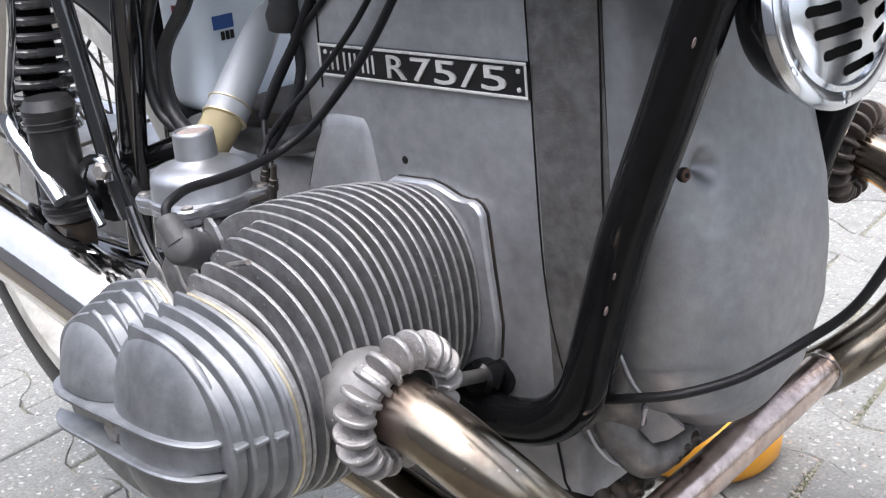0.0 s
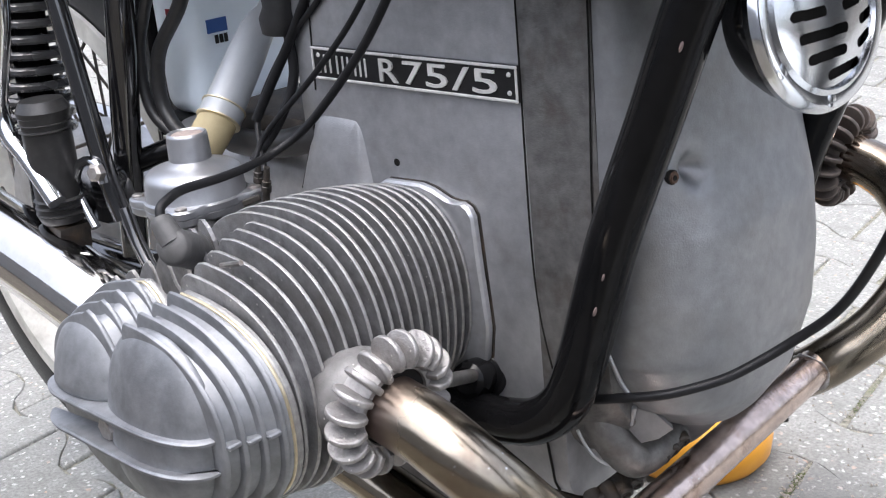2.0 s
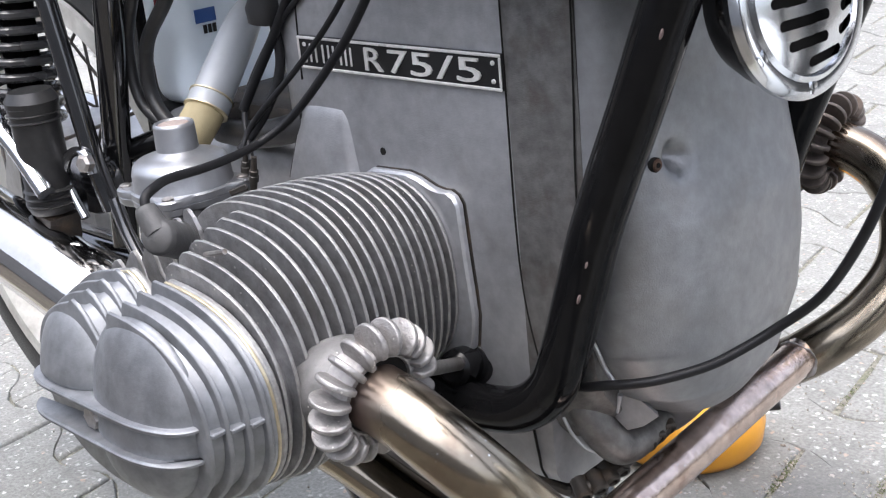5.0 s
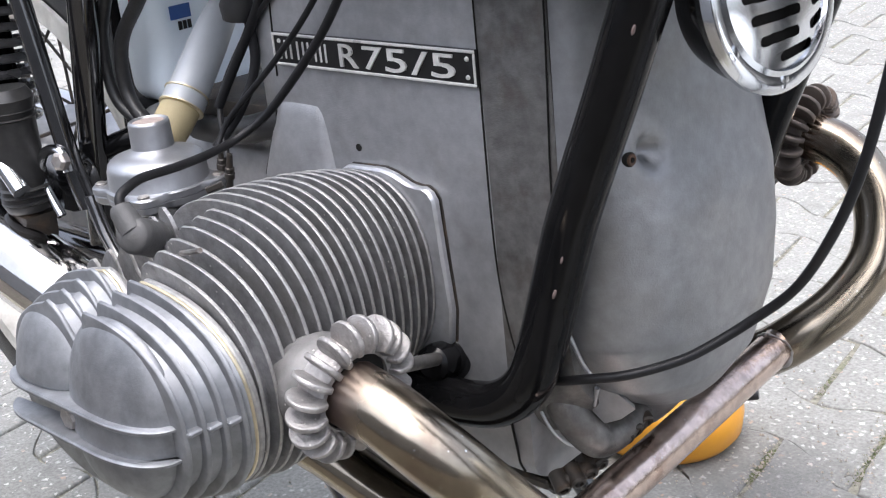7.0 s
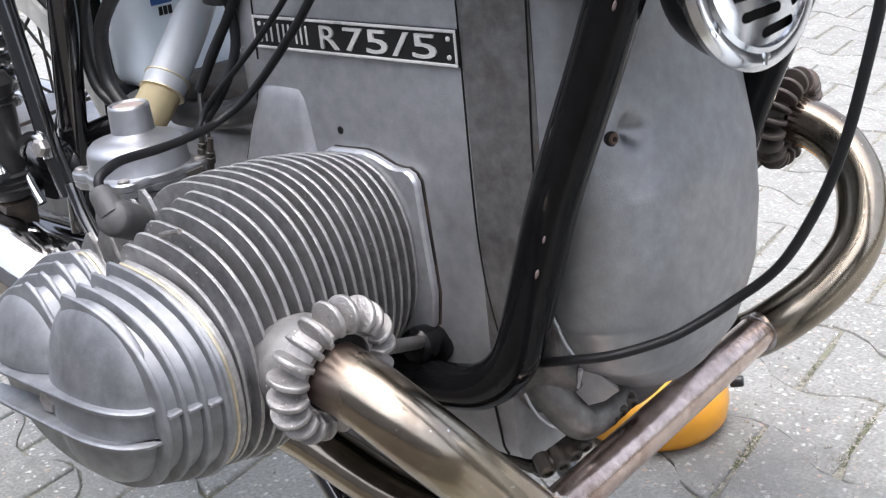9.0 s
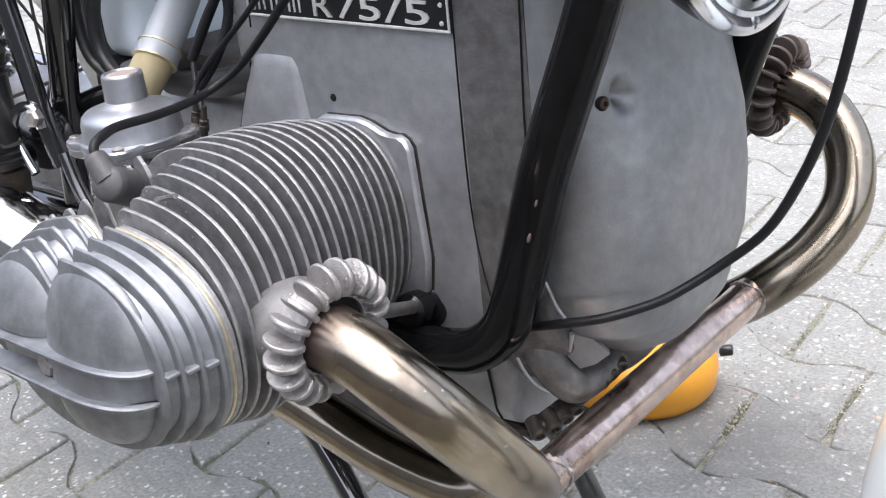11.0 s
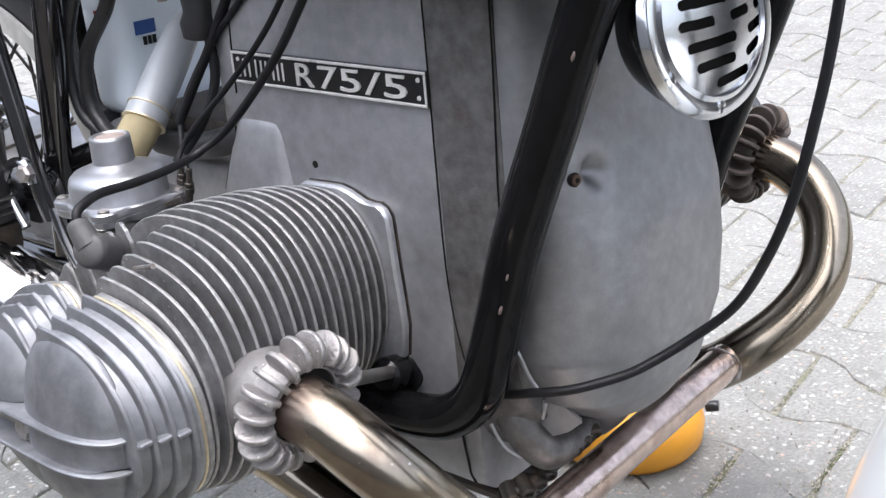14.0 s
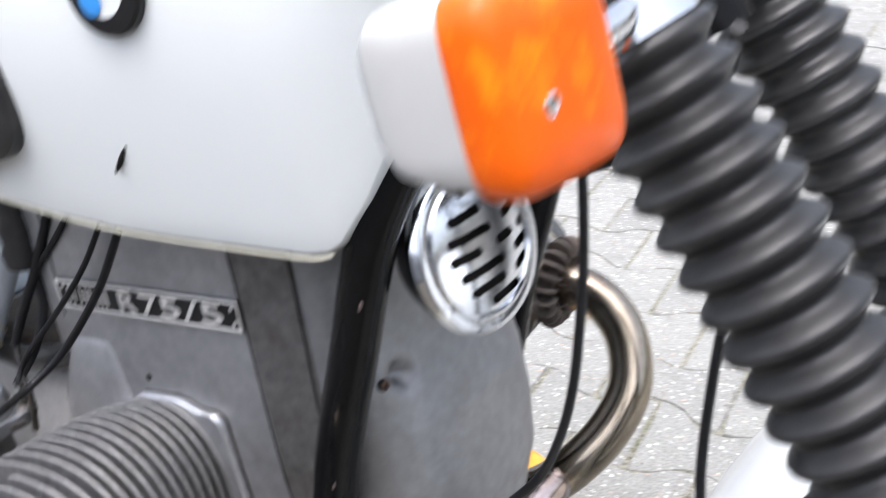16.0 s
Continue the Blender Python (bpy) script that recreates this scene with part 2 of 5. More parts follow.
def paving_material(name, per_object, island=False):
    """Weathered concrete with exposed chips of light and rusty stone."""
    m = material(name, (0.285, 0.285, 0.265), 0.9, 0.0, 0.4, 210, 1.0, 420, (0.17, 0.17, 0.157), 17, 0.6, per_object=per_object)
    nt = m.node_tree
    b = nt.nodes["Principled BSDF"]
    old = b.inputs["Base Color"].links[0].from_socket
    co = nt.nodes.new("ShaderNodeTexCoord")
    geo = nt.nodes.new("ShaderNodeNewGeometry")
    vo = nt.nodes.new("ShaderNodeTexVoronoi")
    vo.inputs["Scale"].default_value = 115.0
    vo.inputs["Randomness"].default_value = 1.0
    wob = nt.nodes.new("ShaderNodeTexNoise")
    wob.inputs["Scale"].default_value = 190.0
    nt.links.new(geo.outputs["Position"], wob.inputs["Vector"])
    push = nt.nodes.new("ShaderNodeVectorMath")
    push.operation = "MULTIPLY_ADD"
    push.inputs[1].default_value = (0.011, 0.011, 0.011)
    nt.links.new(wob.outputs["Color"], push.inputs[0])
    nt.links.new(geo.outputs["Position"], push.inputs[2])
    nt.links.new(push.outputs[0], vo.inputs["Vector"])
    sep = nt.nodes.new("ShaderNodeSeparateColor")
    nt.links.new(vo.outputs["Color"], sep.inputs["Color"])
    near = nt.nodes.new("ShaderNodeMapRange")
    near.inputs["From Min"].default_value, near.inputs["From Max"].default_value = 0.42, 0.2
    nt.links.new(vo.outputs["Distance"], near.inputs["Value"])
    pick = nt.nodes.new("ShaderNodeMapRange")
    pick.inputs["From Min"].default_value, pick.inputs["From Max"].default_value = 0.58, 0.9
    nt.links.new(sep.outputs[0], pick.inputs["Value"])
    both = nt.nodes.new("ShaderNodeMath")
    both.operation = "MULTIPLY"
    nt.links.new(near.outputs[0], both.inputs[0])
    nt.links.new(pick.outputs[0], both.inputs[1])
    hue = nt.nodes.new("ShaderNodeValToRGB")
    hue.color_ramp.elements[0].color = (0.6, 0.59, 0.56, 1)
    hue.color_ramp.elements[1].color = (0.46, 0.33, 0.25, 1)
    hue.color_ramp.elements[0].position, hue.color_ramp.elements[1].position = 0.7, 0.9
    nt.links.new(sep.outputs[1], hue.inputs["Fac"])
    mix = nt.nodes.new("ShaderNodeMix")
    mix.data_type = "RGBA"
    nt.links.new(both.outputs[0], mix.inputs["Factor"])
    nt.links.new(old, mix.inputs[6])
    nt.links.new(hue.outputs["Color"], mix.inputs[7])
    last = mix.outputs[2]
    if island:
        hs = nt.nodes.new("ShaderNodeHueSaturation")
        mr = nt.nodes.new("ShaderNodeMapRange")
        mr.inputs["To Min"].default_value, mr.inputs["To Max"].default_value = 0.92, 1.08
        nt.links.new(geo.outputs["Random Per Island"], mr.inputs["Value"])
        nt.links.new(mr.outputs[0], hs.inputs["Value"])
        nt.links.new(last, hs.inputs["Color"])
        last = hs.outputs["Color"]
    # a dark block stain beside the pan, spread to darken the ground around it
    off = nt.nodes.new("ShaderNodeVectorMath")
    off.operation = "MULTIPLY_ADD"
    off.inputs[1].default_value = (8.0, 8.5, 0.0)
    off.inputs[2].default_value = (0.02 * 8.0, -0.42 * 8.5, 0.0)
    nt.links.new(geo.outputs["Position"], off.inputs[0])
    far = nt.nodes.new("ShaderNodeVectorMath")
    far.operation = "LENGTH"
    nt.links.new(off.outputs[0], far.inputs[0])
    rag = nt.nodes.new("ShaderNodeTexNoise")
    rag.inputs["Scale"].default_value = 26.0
    rag.inputs["Detail"].default_value = 6.0
    nt.links.new(geo.outputs["Position"], rag.inputs["Vector"])
    edge = nt.nodes.new("ShaderNodeMath")
    edge.operation = "MULTIPLY_ADD"
    edge.inputs[1].default_value = 1.5
    nt.links.new(rag.outputs["Fac"], edge.inputs[0])
    nt.links.new(far.outputs["Value"], edge.inputs[2])
    blot = nt.nodes.new("ShaderNodeMapRange")
    blot.inputs["From Min"].default_value, blot.inputs["From Max"].default_value = 1.0, 2.2
    blot.inputs["To Min"].default_value, blot.inputs["To Max"].default_value = 0.6, 0.0
    nt.links.new(edge.outputs[0], blot.inputs["Value"])
    darken = nt.nodes.new("ShaderNodeMix")
    darken.data_type = "RGBA"
    nt.links.new(blot.outputs[0], darken.inputs["Factor"])
    nt.links.new(last, darken.inputs[6])
    darken.inputs[7].default_value = (0.11, 0.11, 0.105, 1)
    nt.links.new(darken.outputs[2], b.inputs["Base Color"])
    return m


PAVER = paving_material("paving_concrete", 0.08)
PAVER_FIELD = paving_material("paving_concrete_field", 0.0, True)
JOINT = material("joint_sand", (0.25, 0.24, 0.19), 0.95, 0.0, 0.7, 140, 1.0, 300, (0.1, 0.115, 0.045), 5.0, 0.9)
DARK_GROUND = material("dark_unseen_ground", (0.085, 0.075, 0.06), 0.95, 0.0, 0.5, 60, 1.0, 200, (0.05, 0.055, 0.03), 4, 0.7)
GRIT = material("grit_stone", (0.42, 0.39, 0.34), 0.9, 0.0, 0.6, 60, stain=(0.2, 0.14, 0.1), stain_scale=30, stain_amount=0.8)
MOSS = material("moss", (0.15, 0.175, 0.07), 0.95, 0.0, 0.4, 300, 0.6, 900)

# ---------------------------------------------------------------- mesh helpers


def finish(bm, name, mat, parent=None, label="", smooth=True, angle=35.0, second=None):
    bmesh.ops.recalc_face_normals(bm, faces=bm.faces)
    if smooth:
        for f in bm.faces:
            f.smooth = True
        lim = radians(angle)
        for e in bm.edges:
            if len(e.link_faces) == 2 and e.calc_face_angle(0) > lim:
                e.smooth = False
    me = bpy.data.meshes.new(name)
    bm.to_mesh(me)
    bm.free()
    me.materials.append(mat)
    if second:
        me.materials.append(second)
    ob = new(name, me)
    if parent:
        ob.parent = parent
    if label:
        tagged(ob, label)
    return ob


def part(name, bm, mat, parent, label="", smooth=True, angle=35.0, second=None):
    return finish(bm, name, mat, parent, label, smooth, angle, second)


def spline(pts, n=8):
    """A smooth curve through the points."""
    p = [Vector(q) for q in pts]
    p = [2 * p[0] - p[1]] + p + [2 * p[-1] - p[-2]]
    out = []
    for i in range(1, len(p) - 2):
        a, b, c, d = p[i - 1:i + 3]
        for k in range(n):
            t = k / n
            out.append(0.5 * ((2 * b) + (c - a) * t + (2 * a - 5 * b + 4 * c - d) * t * t + (3 * b - a - 3 * c + d) * t ** 3))
    out.append(p[-2])
    return out


def sweep(bm, line, radii, seg=16, caps=True):
    """A round tube along a line; radii is one number or one for each point."""
    line = [Vector(q) for q in line]
    if not hasattr(radii, "__len__"):
        radii = [radii] * len(line)
    tang = [(line[min(i + 1, len(line) - 1)] - line[max(i - 1, 0)]).normalized() for i in range(len(line))]
    up = Vector((0, 0, 1)) if abs(tang[0].z) < 0.9 else Vector((1, 0, 0))
    u = (up - tang[0] * up.dot(tang[0])).normalized()
    rings = []
    for q, t, r in zip(line, tang, radii):
        u = (u - t * u.dot(t)).normalized()
        v = t.cross(u)
        rings.append([bm.verts.new(q + (u * math.cos(2 * math.pi * k / seg) + v * math.sin(2 * math.pi * k / seg)) * r) for k in range(seg)])
    for a, b in zip(rings, rings[1:]):
        for k in range(seg):
            bm.faces.new((a[k], a[(k + 1) % seg], b[(k + 1) % seg], b[k]))
    if caps:
        bm.faces.new(list(reversed(rings[0])))
        bm.faces.new(rings[-1])
    return bm


def tube(pts, r, seg=16, n=8, straight=False):
    return sweep(bmesh.new(), pts if straight else spline(pts, n), r, seg)


def frame_to(axis):
    """The turn that lays local z along the axis."""
    return Vector(axis).normalized().to_track_quat("Z", "Y").to_matrix().to_4x4()


def lathe(profile, origin=(0, 0, 0), axis=(0, 0, 1), seg=32, bm=None, close=True):
    """A turned body: profile of (radius, height) along the axis."""
    bm = bm or bmesh.new()
    m = Matrix.Translation(origin) @ frame_to(axis)
    rings = []
    for r, h in profile:
        rings.append([bm.verts.new(m @ Vector((max(r, 1e-5) * math.cos(2 * math.pi * k / seg), max(r, 1e-5) * math.sin(2 * math.pi * k / seg), h)))
                      for k in range(seg)])
    for a, b in zip(rings, rings[1:]):
        for k in range(seg):
            bm.faces.new((a[k], a[(k + 1) % seg], b[(k + 1) % seg], b[k]))
    if close:
        bm.faces.new(list(reversed(rings[0])))
        bm.faces.new(rings[-1])
    return bm


def loft(rings, caps=True, bm=None):
    """Skins closed rings of equal length."""
    bm = bm or bmesh.new()
    vs = [[bm.verts.new(q) for q in r] for r in rings]
    n = len(vs[0])
    for a, b in zip(vs, vs[1:]):
        for k in range(n):
            bm.faces.new((a[k], a[(k + 1) % n], b[(k + 1) % n], b[k]))
    if caps:
        bm.faces.new(list(reversed(vs[0])))
        bm.faces.new(vs[-1])
    return bm


def plate_y(outline, y0, y1, edge=0.0007, rim=0):
    """A plate in an upright plane along x, outline of (x, z), from y0 to y1, with rounded rims."""
    cx = sum(p[0] for p in outline) / len(outline)
    cz = sum(p[1] for p in outline) / len(outline)

    def ring(y, inset):
        out = []
        for x, z in outline:
            d = math.hypot(x - cx, z - cz)
            k = (d - inset) / d
            out.append((cx + (x - cx) * k, y, cz + (z - cz) * k))
        return out
    s = edge if y1 > y0 else -edge
    bm = loft([ring(y0, edge), ring(y0 + s, 0), ring(y1 - s, 0), ring(y1, edge)])
    for f in bm.faces:
        if len(f.verts) == 4:
            f.material_index = rim
    return bm


def box(sx, sy, sz, m=None, bevel=0.002, seg=2):
    bm = bmesh.new()
    bmesh.ops.create_cube(bm, size=1.0, matrix=Matrix.Diagonal((sx, sy, sz, 1)))
    if bevel:
        bmesh.ops.bevel(bm, geom=bm.edges[:], offset=bevel, segments=seg, affect="EDGES", profile=0.6)
    if m is not None:
        bmesh.ops.transform(bm, matrix=m, verts=bm.verts)
    return bm


def superoval(cx, cz, a, b, n=2.3, k=64, start=0.0):
    out = []
    for i in range(k):
        t = start + 2 * math.pi * i / k
        c, s = math.cos(t), math.sin(t)
        out.append((cx + a * math.copysign(abs(c) ** (2 / n), c), cz + b * math.copysign(abs(s) ** (2 / n), s)))
    return out


def hex_bolt(name, origin, axis, r, h, mat, parent, label=""):
    prof = [(r * 0.9, 0), (r, h * 0.15), (r, h * 0.8), (r * 0.86, h)]
    return part(name, lathe(prof, origin, axis, 6), mat, parent, label, smooth=False)


# ---------------------------------------------------------------- the motorcycle
# x points forward, y to its left; the middle plane is y = 0
moto = tagged(new("motorcycle"), "white classic boxer-twin motorcycle with bare alloy engine, on its stand", "motorcycle")


def lerp(x, xs, ys):
    return float(np.interp(x, xs, ys))


def case_section(x, w, ztop, zbot, r=0.02, low=None):
    """A rounded box outline across the bike at x."""
    pts = []
    for k in range(7):
        t = math.pi / 2 * k / 6
        pts.append((x, w - r + r * math.sin(t), ztop - r + r * math.cos(t)))
    low = low or r
    for k in range(9):
        t = math.pi / 2 * k / 8
        pts.append((x, w - low + low * math.cos(t), zbot + low - low * math.sin(t)))
    return pts + [(p[0], -p[1], p[2]) for p in reversed(pts)]


case = part("crankcase", loft([case_section(-0.128, 0.078, 0.66, 0.318), case_section(-0.1265, 0.086, 0.668, 0.312), case_section(-0.122, 0.0935, 0.676, 0.31), case_section(-0.114, 0.097, 0.68, 0.31), case_section(-0.1, 0.098, 0.68, 0.31),
                               case_section(0.06, 0.098, 0.68, 0.31), case_section(0.0848, 0.0979, 0.68, 0.31), case_section(0.1, 0.0972, 0.679, 0.311)]),
            CASE, moto, "bare cast alloy crankcase")
part("case_seam", tube([(-0.1, -0.0984, 0.572), (-0.0975, -0.0984, 0.61), (-0.095, -0.0984, 0.64), (-0.094, -0.0984, 0.668)], 0.0006, 8, 6), DARK, case, "dark oily joint line")
# raised pad behind the cylinder and the small vent hole
pad = [(-0.125, 0.44), (-0.0505, 0.44), (-0.0525, 0.5), (-0.0555, 0.525), (-0.058, 0.543), (-0.0615, 0.551), (-0.067, 0.5535), (-0.095, 0.5535), (-0.103, 0.549), (-0.1085, 0.541), (-0.1165, 0.522), (-0.123, 0.504)]
pad = [(q.x, q.z) for q in spline([(x, 0, z) for x, z in pad], 4)]
mid = (-0.094, 0.49)
part("case_pad", loft([[(mid[0] + (x - mid[0]) * k, -0.0968 - d - lean * 0.1 * max(0.0, 0.556 - (mid[1] + (z - mid[1]) * k)), mid[1] + (z - mid[1]) * k) for x, z in pad]
                       for d, k, lean in ((0.0, 1.03, 0.0), (0.0014, 1.0, 0.25), (0.0026, 0.95, 0.7), (0.0034, 0.88, 1.0), (0.0036, 0.6, 1.0), (0.0036, 0.2, 1.0))]), CASE, case, angle=60)
part("case_seam", tube([(-0.1225, -0.1035, 0.5), (-0.114, -0.102, 0.522), (-0.107, -0.1, 0.541), (-0.1035, -0.0995, 0.553)], 0.0006, 8, 6), DARK, case, "dark oily joint line")
part("vent_hole", lathe([(0.0026, 0), (0.0026, 0.0005), (0.002, 0.0007)], (-0.027, -0.0979, 0.529), (0, -1, 0), 16), DARK, case, "small dark drilled hole")
part("gearbox_case", loft([case_section(-0.36, 0.06, 0.505, 0.33, 0.03), case_section(-0.33, 0.078, 0.52, 0.32, 0.03), case_section(-0.1245, 0.078, 0.52, 0.32, 0.03)]),
     CASE, moto, "bare cast alloy gearbox case")
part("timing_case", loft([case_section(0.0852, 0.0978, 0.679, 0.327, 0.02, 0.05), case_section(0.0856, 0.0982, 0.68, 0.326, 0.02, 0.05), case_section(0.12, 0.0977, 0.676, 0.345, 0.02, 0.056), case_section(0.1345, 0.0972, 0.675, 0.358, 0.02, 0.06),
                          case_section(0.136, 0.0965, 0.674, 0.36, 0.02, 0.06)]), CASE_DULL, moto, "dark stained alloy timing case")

for pts in ([(0.0855, 0.675), (0.085, 0.6), (0.0842, 0.55), (0.0838, 0.5), (0.0848, 0.465), (0.088, 0.436), (0.094, 0.408), (0.102, 0.38)],
            [(0.1365, 0.672), (0.1358, 0.62), (0.134, 0.575), (0.132, 0.53), (0.132, 0.48)]):
    for s in (-1, 1):
        part("case_seam", tube([(x, s * 0.0983, z) for x, z in pts], 0.0006, 8, 6), DARK, case, "dark oily joint line")


def front_cover():
    """Domed front cover: stacked half-oval slices, with a dent beside its bolt."""
    zs = [0.33, 0.353, 0.362, 0.382, 0.42, 0.46, 0.5, 0.54, 0.58, 0.62, 0.66]
    ws = [0.015, 0.03, 0.046, 0.072, 0.0935, 0.098, 0.098, 0.0975, 0.097, 0.0965, 0.095]
    fs = [0.002, 0.022, 0.038, 0.0515, 0.059, 0.0605, 0.058, 0.047, 0.038, 0.032, 0.026]
    rings = []
    dent = Vector((0.18, -0.0615, 0.5395))
    for i in range(133):
        z = 0.33 + 0.0025 * i
        w, f = lerp(z, zs, ws), lerp(z, zs, fs)
        ring = []
        for k in range(65):
            t = -math.pi / 2 + math.pi * k / 64
            c, s = math.cos(t), math.sin(t)
            p = Vector((0.137 + f * abs(c) ** (2 / 2.4), w * math.copysign(abs(s) ** (2 / 2.6), s), z))
            q = p - dent
            p.x -= 0.013 * math.exp(-(q.y ** 2 / 0.00004 + q.z ** 2 / 0.00007))
            ring.append(p)
        rings.append(ring)
    return loft(rings)


cover = part("front_cover", front_cover(), FRONT, moto, "smooth domed alloy front cover with a dent", angle=50)
for r0, h, mt in ((0.0043, 0.001, DARK), (0.0037, 0.002, RUST), (0.0017, 0.0023, DARK)):
    part("cover_bolt", lathe([(r0, -0.007), (r0, h * 0.6), (r0 * 0.85, h), (r0 * 0.5, h - 0.0002)], (0.1722, -0.0762, 0.5385), (0.985, -0.1, 0.02), 20), mt, cover, "rusty bolt in its seat")

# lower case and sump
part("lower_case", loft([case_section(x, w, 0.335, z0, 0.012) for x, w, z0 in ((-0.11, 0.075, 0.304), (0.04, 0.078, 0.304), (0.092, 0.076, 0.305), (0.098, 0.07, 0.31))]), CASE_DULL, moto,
     "dull dark lower engine case")
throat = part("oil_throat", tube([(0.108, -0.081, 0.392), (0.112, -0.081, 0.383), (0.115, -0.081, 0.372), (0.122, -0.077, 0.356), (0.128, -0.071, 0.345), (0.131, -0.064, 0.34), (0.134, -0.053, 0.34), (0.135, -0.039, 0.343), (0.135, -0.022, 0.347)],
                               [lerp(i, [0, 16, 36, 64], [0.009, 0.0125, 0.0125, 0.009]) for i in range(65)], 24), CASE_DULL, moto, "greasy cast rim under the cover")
part("rim_flange", tube([(0.108, -0.084, 0.31), (0.116, -0.079, 0.313), (0.119, -0.066, 0.3165), (0.122, -0.056, 0.32), (0.129, -0.058, 0.328), (0.134, -0.052, 0.333), (0.138, -0.04, 0.337), (0.14, -0.026, 0.341)], 0.0055, 12), GREASE, throat,
     "oily black joint flange under the cover")
for p in ((0.113, -0.0865, 0.3105), (0.12, -0.079, 0.314), (0.121, -0.067, 0.315), (0.123, -0.058, 0.318), (0.1355, -0.0595, 0.335), (0.139, -0.05, 0.3378), (0.1405, -0.041, 0.3405), (0.142, -0.031, 0.343)):
    part("rim_bolt", lathe([(0.0058, -0.01), (0.0058, 0.003), (0.0048, 0.0044), (0.0032, 0.0046), (0.0029, 0.0028), (0.0, 0.0028)], p, (0.75, -0.45, -0.45), 18), GREASE, throat, "dark greasy rim bolt")
part("rim_edge", tube([(0.107, -0.094, 0.3675), (0.112, -0.0925, 0.3565), (0.117, -0.0885, 0.3475), (0.122, -0.0825, 0.3415), (0.126, -0.0745, 0.3385)], 0.0011, 8), FLANGE, throat, "thin bright casting edge")
bm = bmesh.new()
sheet = [(0.129, -0.078, 0.4), (0.145, -0.07, 0.384), (0.16, -0.066, 0.371), (0.15, -0.068, 0.362), (0.139, -0.0705, 0.357), (0.131, -0.0715, 0.364), (0.1275, -0.074, 0.383)]
bm = loft([[Vector(p) + Vector((-0.62, 0.76, 0.2)) * d for p in sheet] for d in (0.0, 0.0045)])
part("cover_web", bm, CASE, moto, "cast stiffening web")
part("web_ridge", sweep(bmesh.new(), [(0.1385, -0.0755, 0.3845), (0.1345, -0.0742, 0.37)], [0.0018, 0.001], 8), FLANGE, moto, "thin casting ridge")
part("cover_ridge", tube([(0.1335, -0.0985, 0.437), (0.139, -0.0975, 0.425), (0.1435, -0.0955, 0.412), (0.149, -0.093, 0.402)], 0.0014, 8), CASE, moto, "raised casting edge of the front cover")
part("case_seam", tube([(0.0835, -0.0987, 0.372), (0.086, -0.0987, 0.35), (0.088, -0.0983, 0.335), (0.0885, -0.0975, 0.326), (0.0895, -0.0945, 0.318)], 0.0009, 8), DARK, moto, "dark joint line of the lower case")
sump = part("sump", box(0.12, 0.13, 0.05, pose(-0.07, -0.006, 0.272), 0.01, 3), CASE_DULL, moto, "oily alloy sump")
part("sump_gasket", box(0.208, 0.15, 0.008, pose(-0.008, -0.006, 0.3005), 0.002, 1), GREASE, sump)
for k in range(7):
    hex_bolt("sump_bolt", (0.092, -0.072 + 0.0215 * k, 0.3), (1, 0, -0.35), 0.0068, 0.008, GREASE, sump)

# ---- boxer cylinders
CZ = 0.45


def fin_size(y):
    """Middle, half width and half height of the finning at a distance y from the middle plane."""
    cx = lerp(y, [0.10, 0.30], [-0.021, -0.012])
    a = lerp(y, [0.105, 0.15, 0.20, 0.30], [0.057, 0.067, 0.078, 0.096])
    b = lerp(y, [0.105, 0.13, 0.155, 0.195, 0.24, 0.30], [0.0665, 0.0735, 0.0785, 0.0822, 0.0795, 0.0755])
    return cx, a, b


def shifted(pts, dx):
    return [(x + dx, z) for x, z in pts]


def notch(outline, x1, x2, depth):
    """Cuts a hollow from x1 to x2 into the top of an outline, with rounded shoulders."""
    keep = [p for p in outline if not (x1 < p[0] < x2 and p[1] > CZ)]
    i = max(range(len(outline)), key=lambda k: outline[k][1])
    z2 = min((abs(p[0] - x2), p[1]) for p in outline if p[1] > CZ)[1]
    z1 = min((abs(p[0] - x1), p[1]) for p in outline if p[1] > CZ)[1]
    fill = [(x2 - 0.001, z2 - 0.0015), (x2 - 0.004, z2 - 0.004), (x2 - 0.0065, z2 - 0.01), (x2 - 0.009, depth + 0.006), (x2 - 0.015, depth),
            (x1 + 0.015, depth), (x1 + 0.009, depth + 0.006), (x1 + 0.0065, z1 - 0.01), (x1 + 0.004, z1 - 0.004), (x1 + 0.001, z1 - 0.0015)]
    # outlines run anticlockwise from +x, so the top is walked from front to rear
    j = next(k for k, p in enumerate(keep) if p[0] <= x1 and p[1] > CZ)
    return keep[:j] + fill + keep[j:]


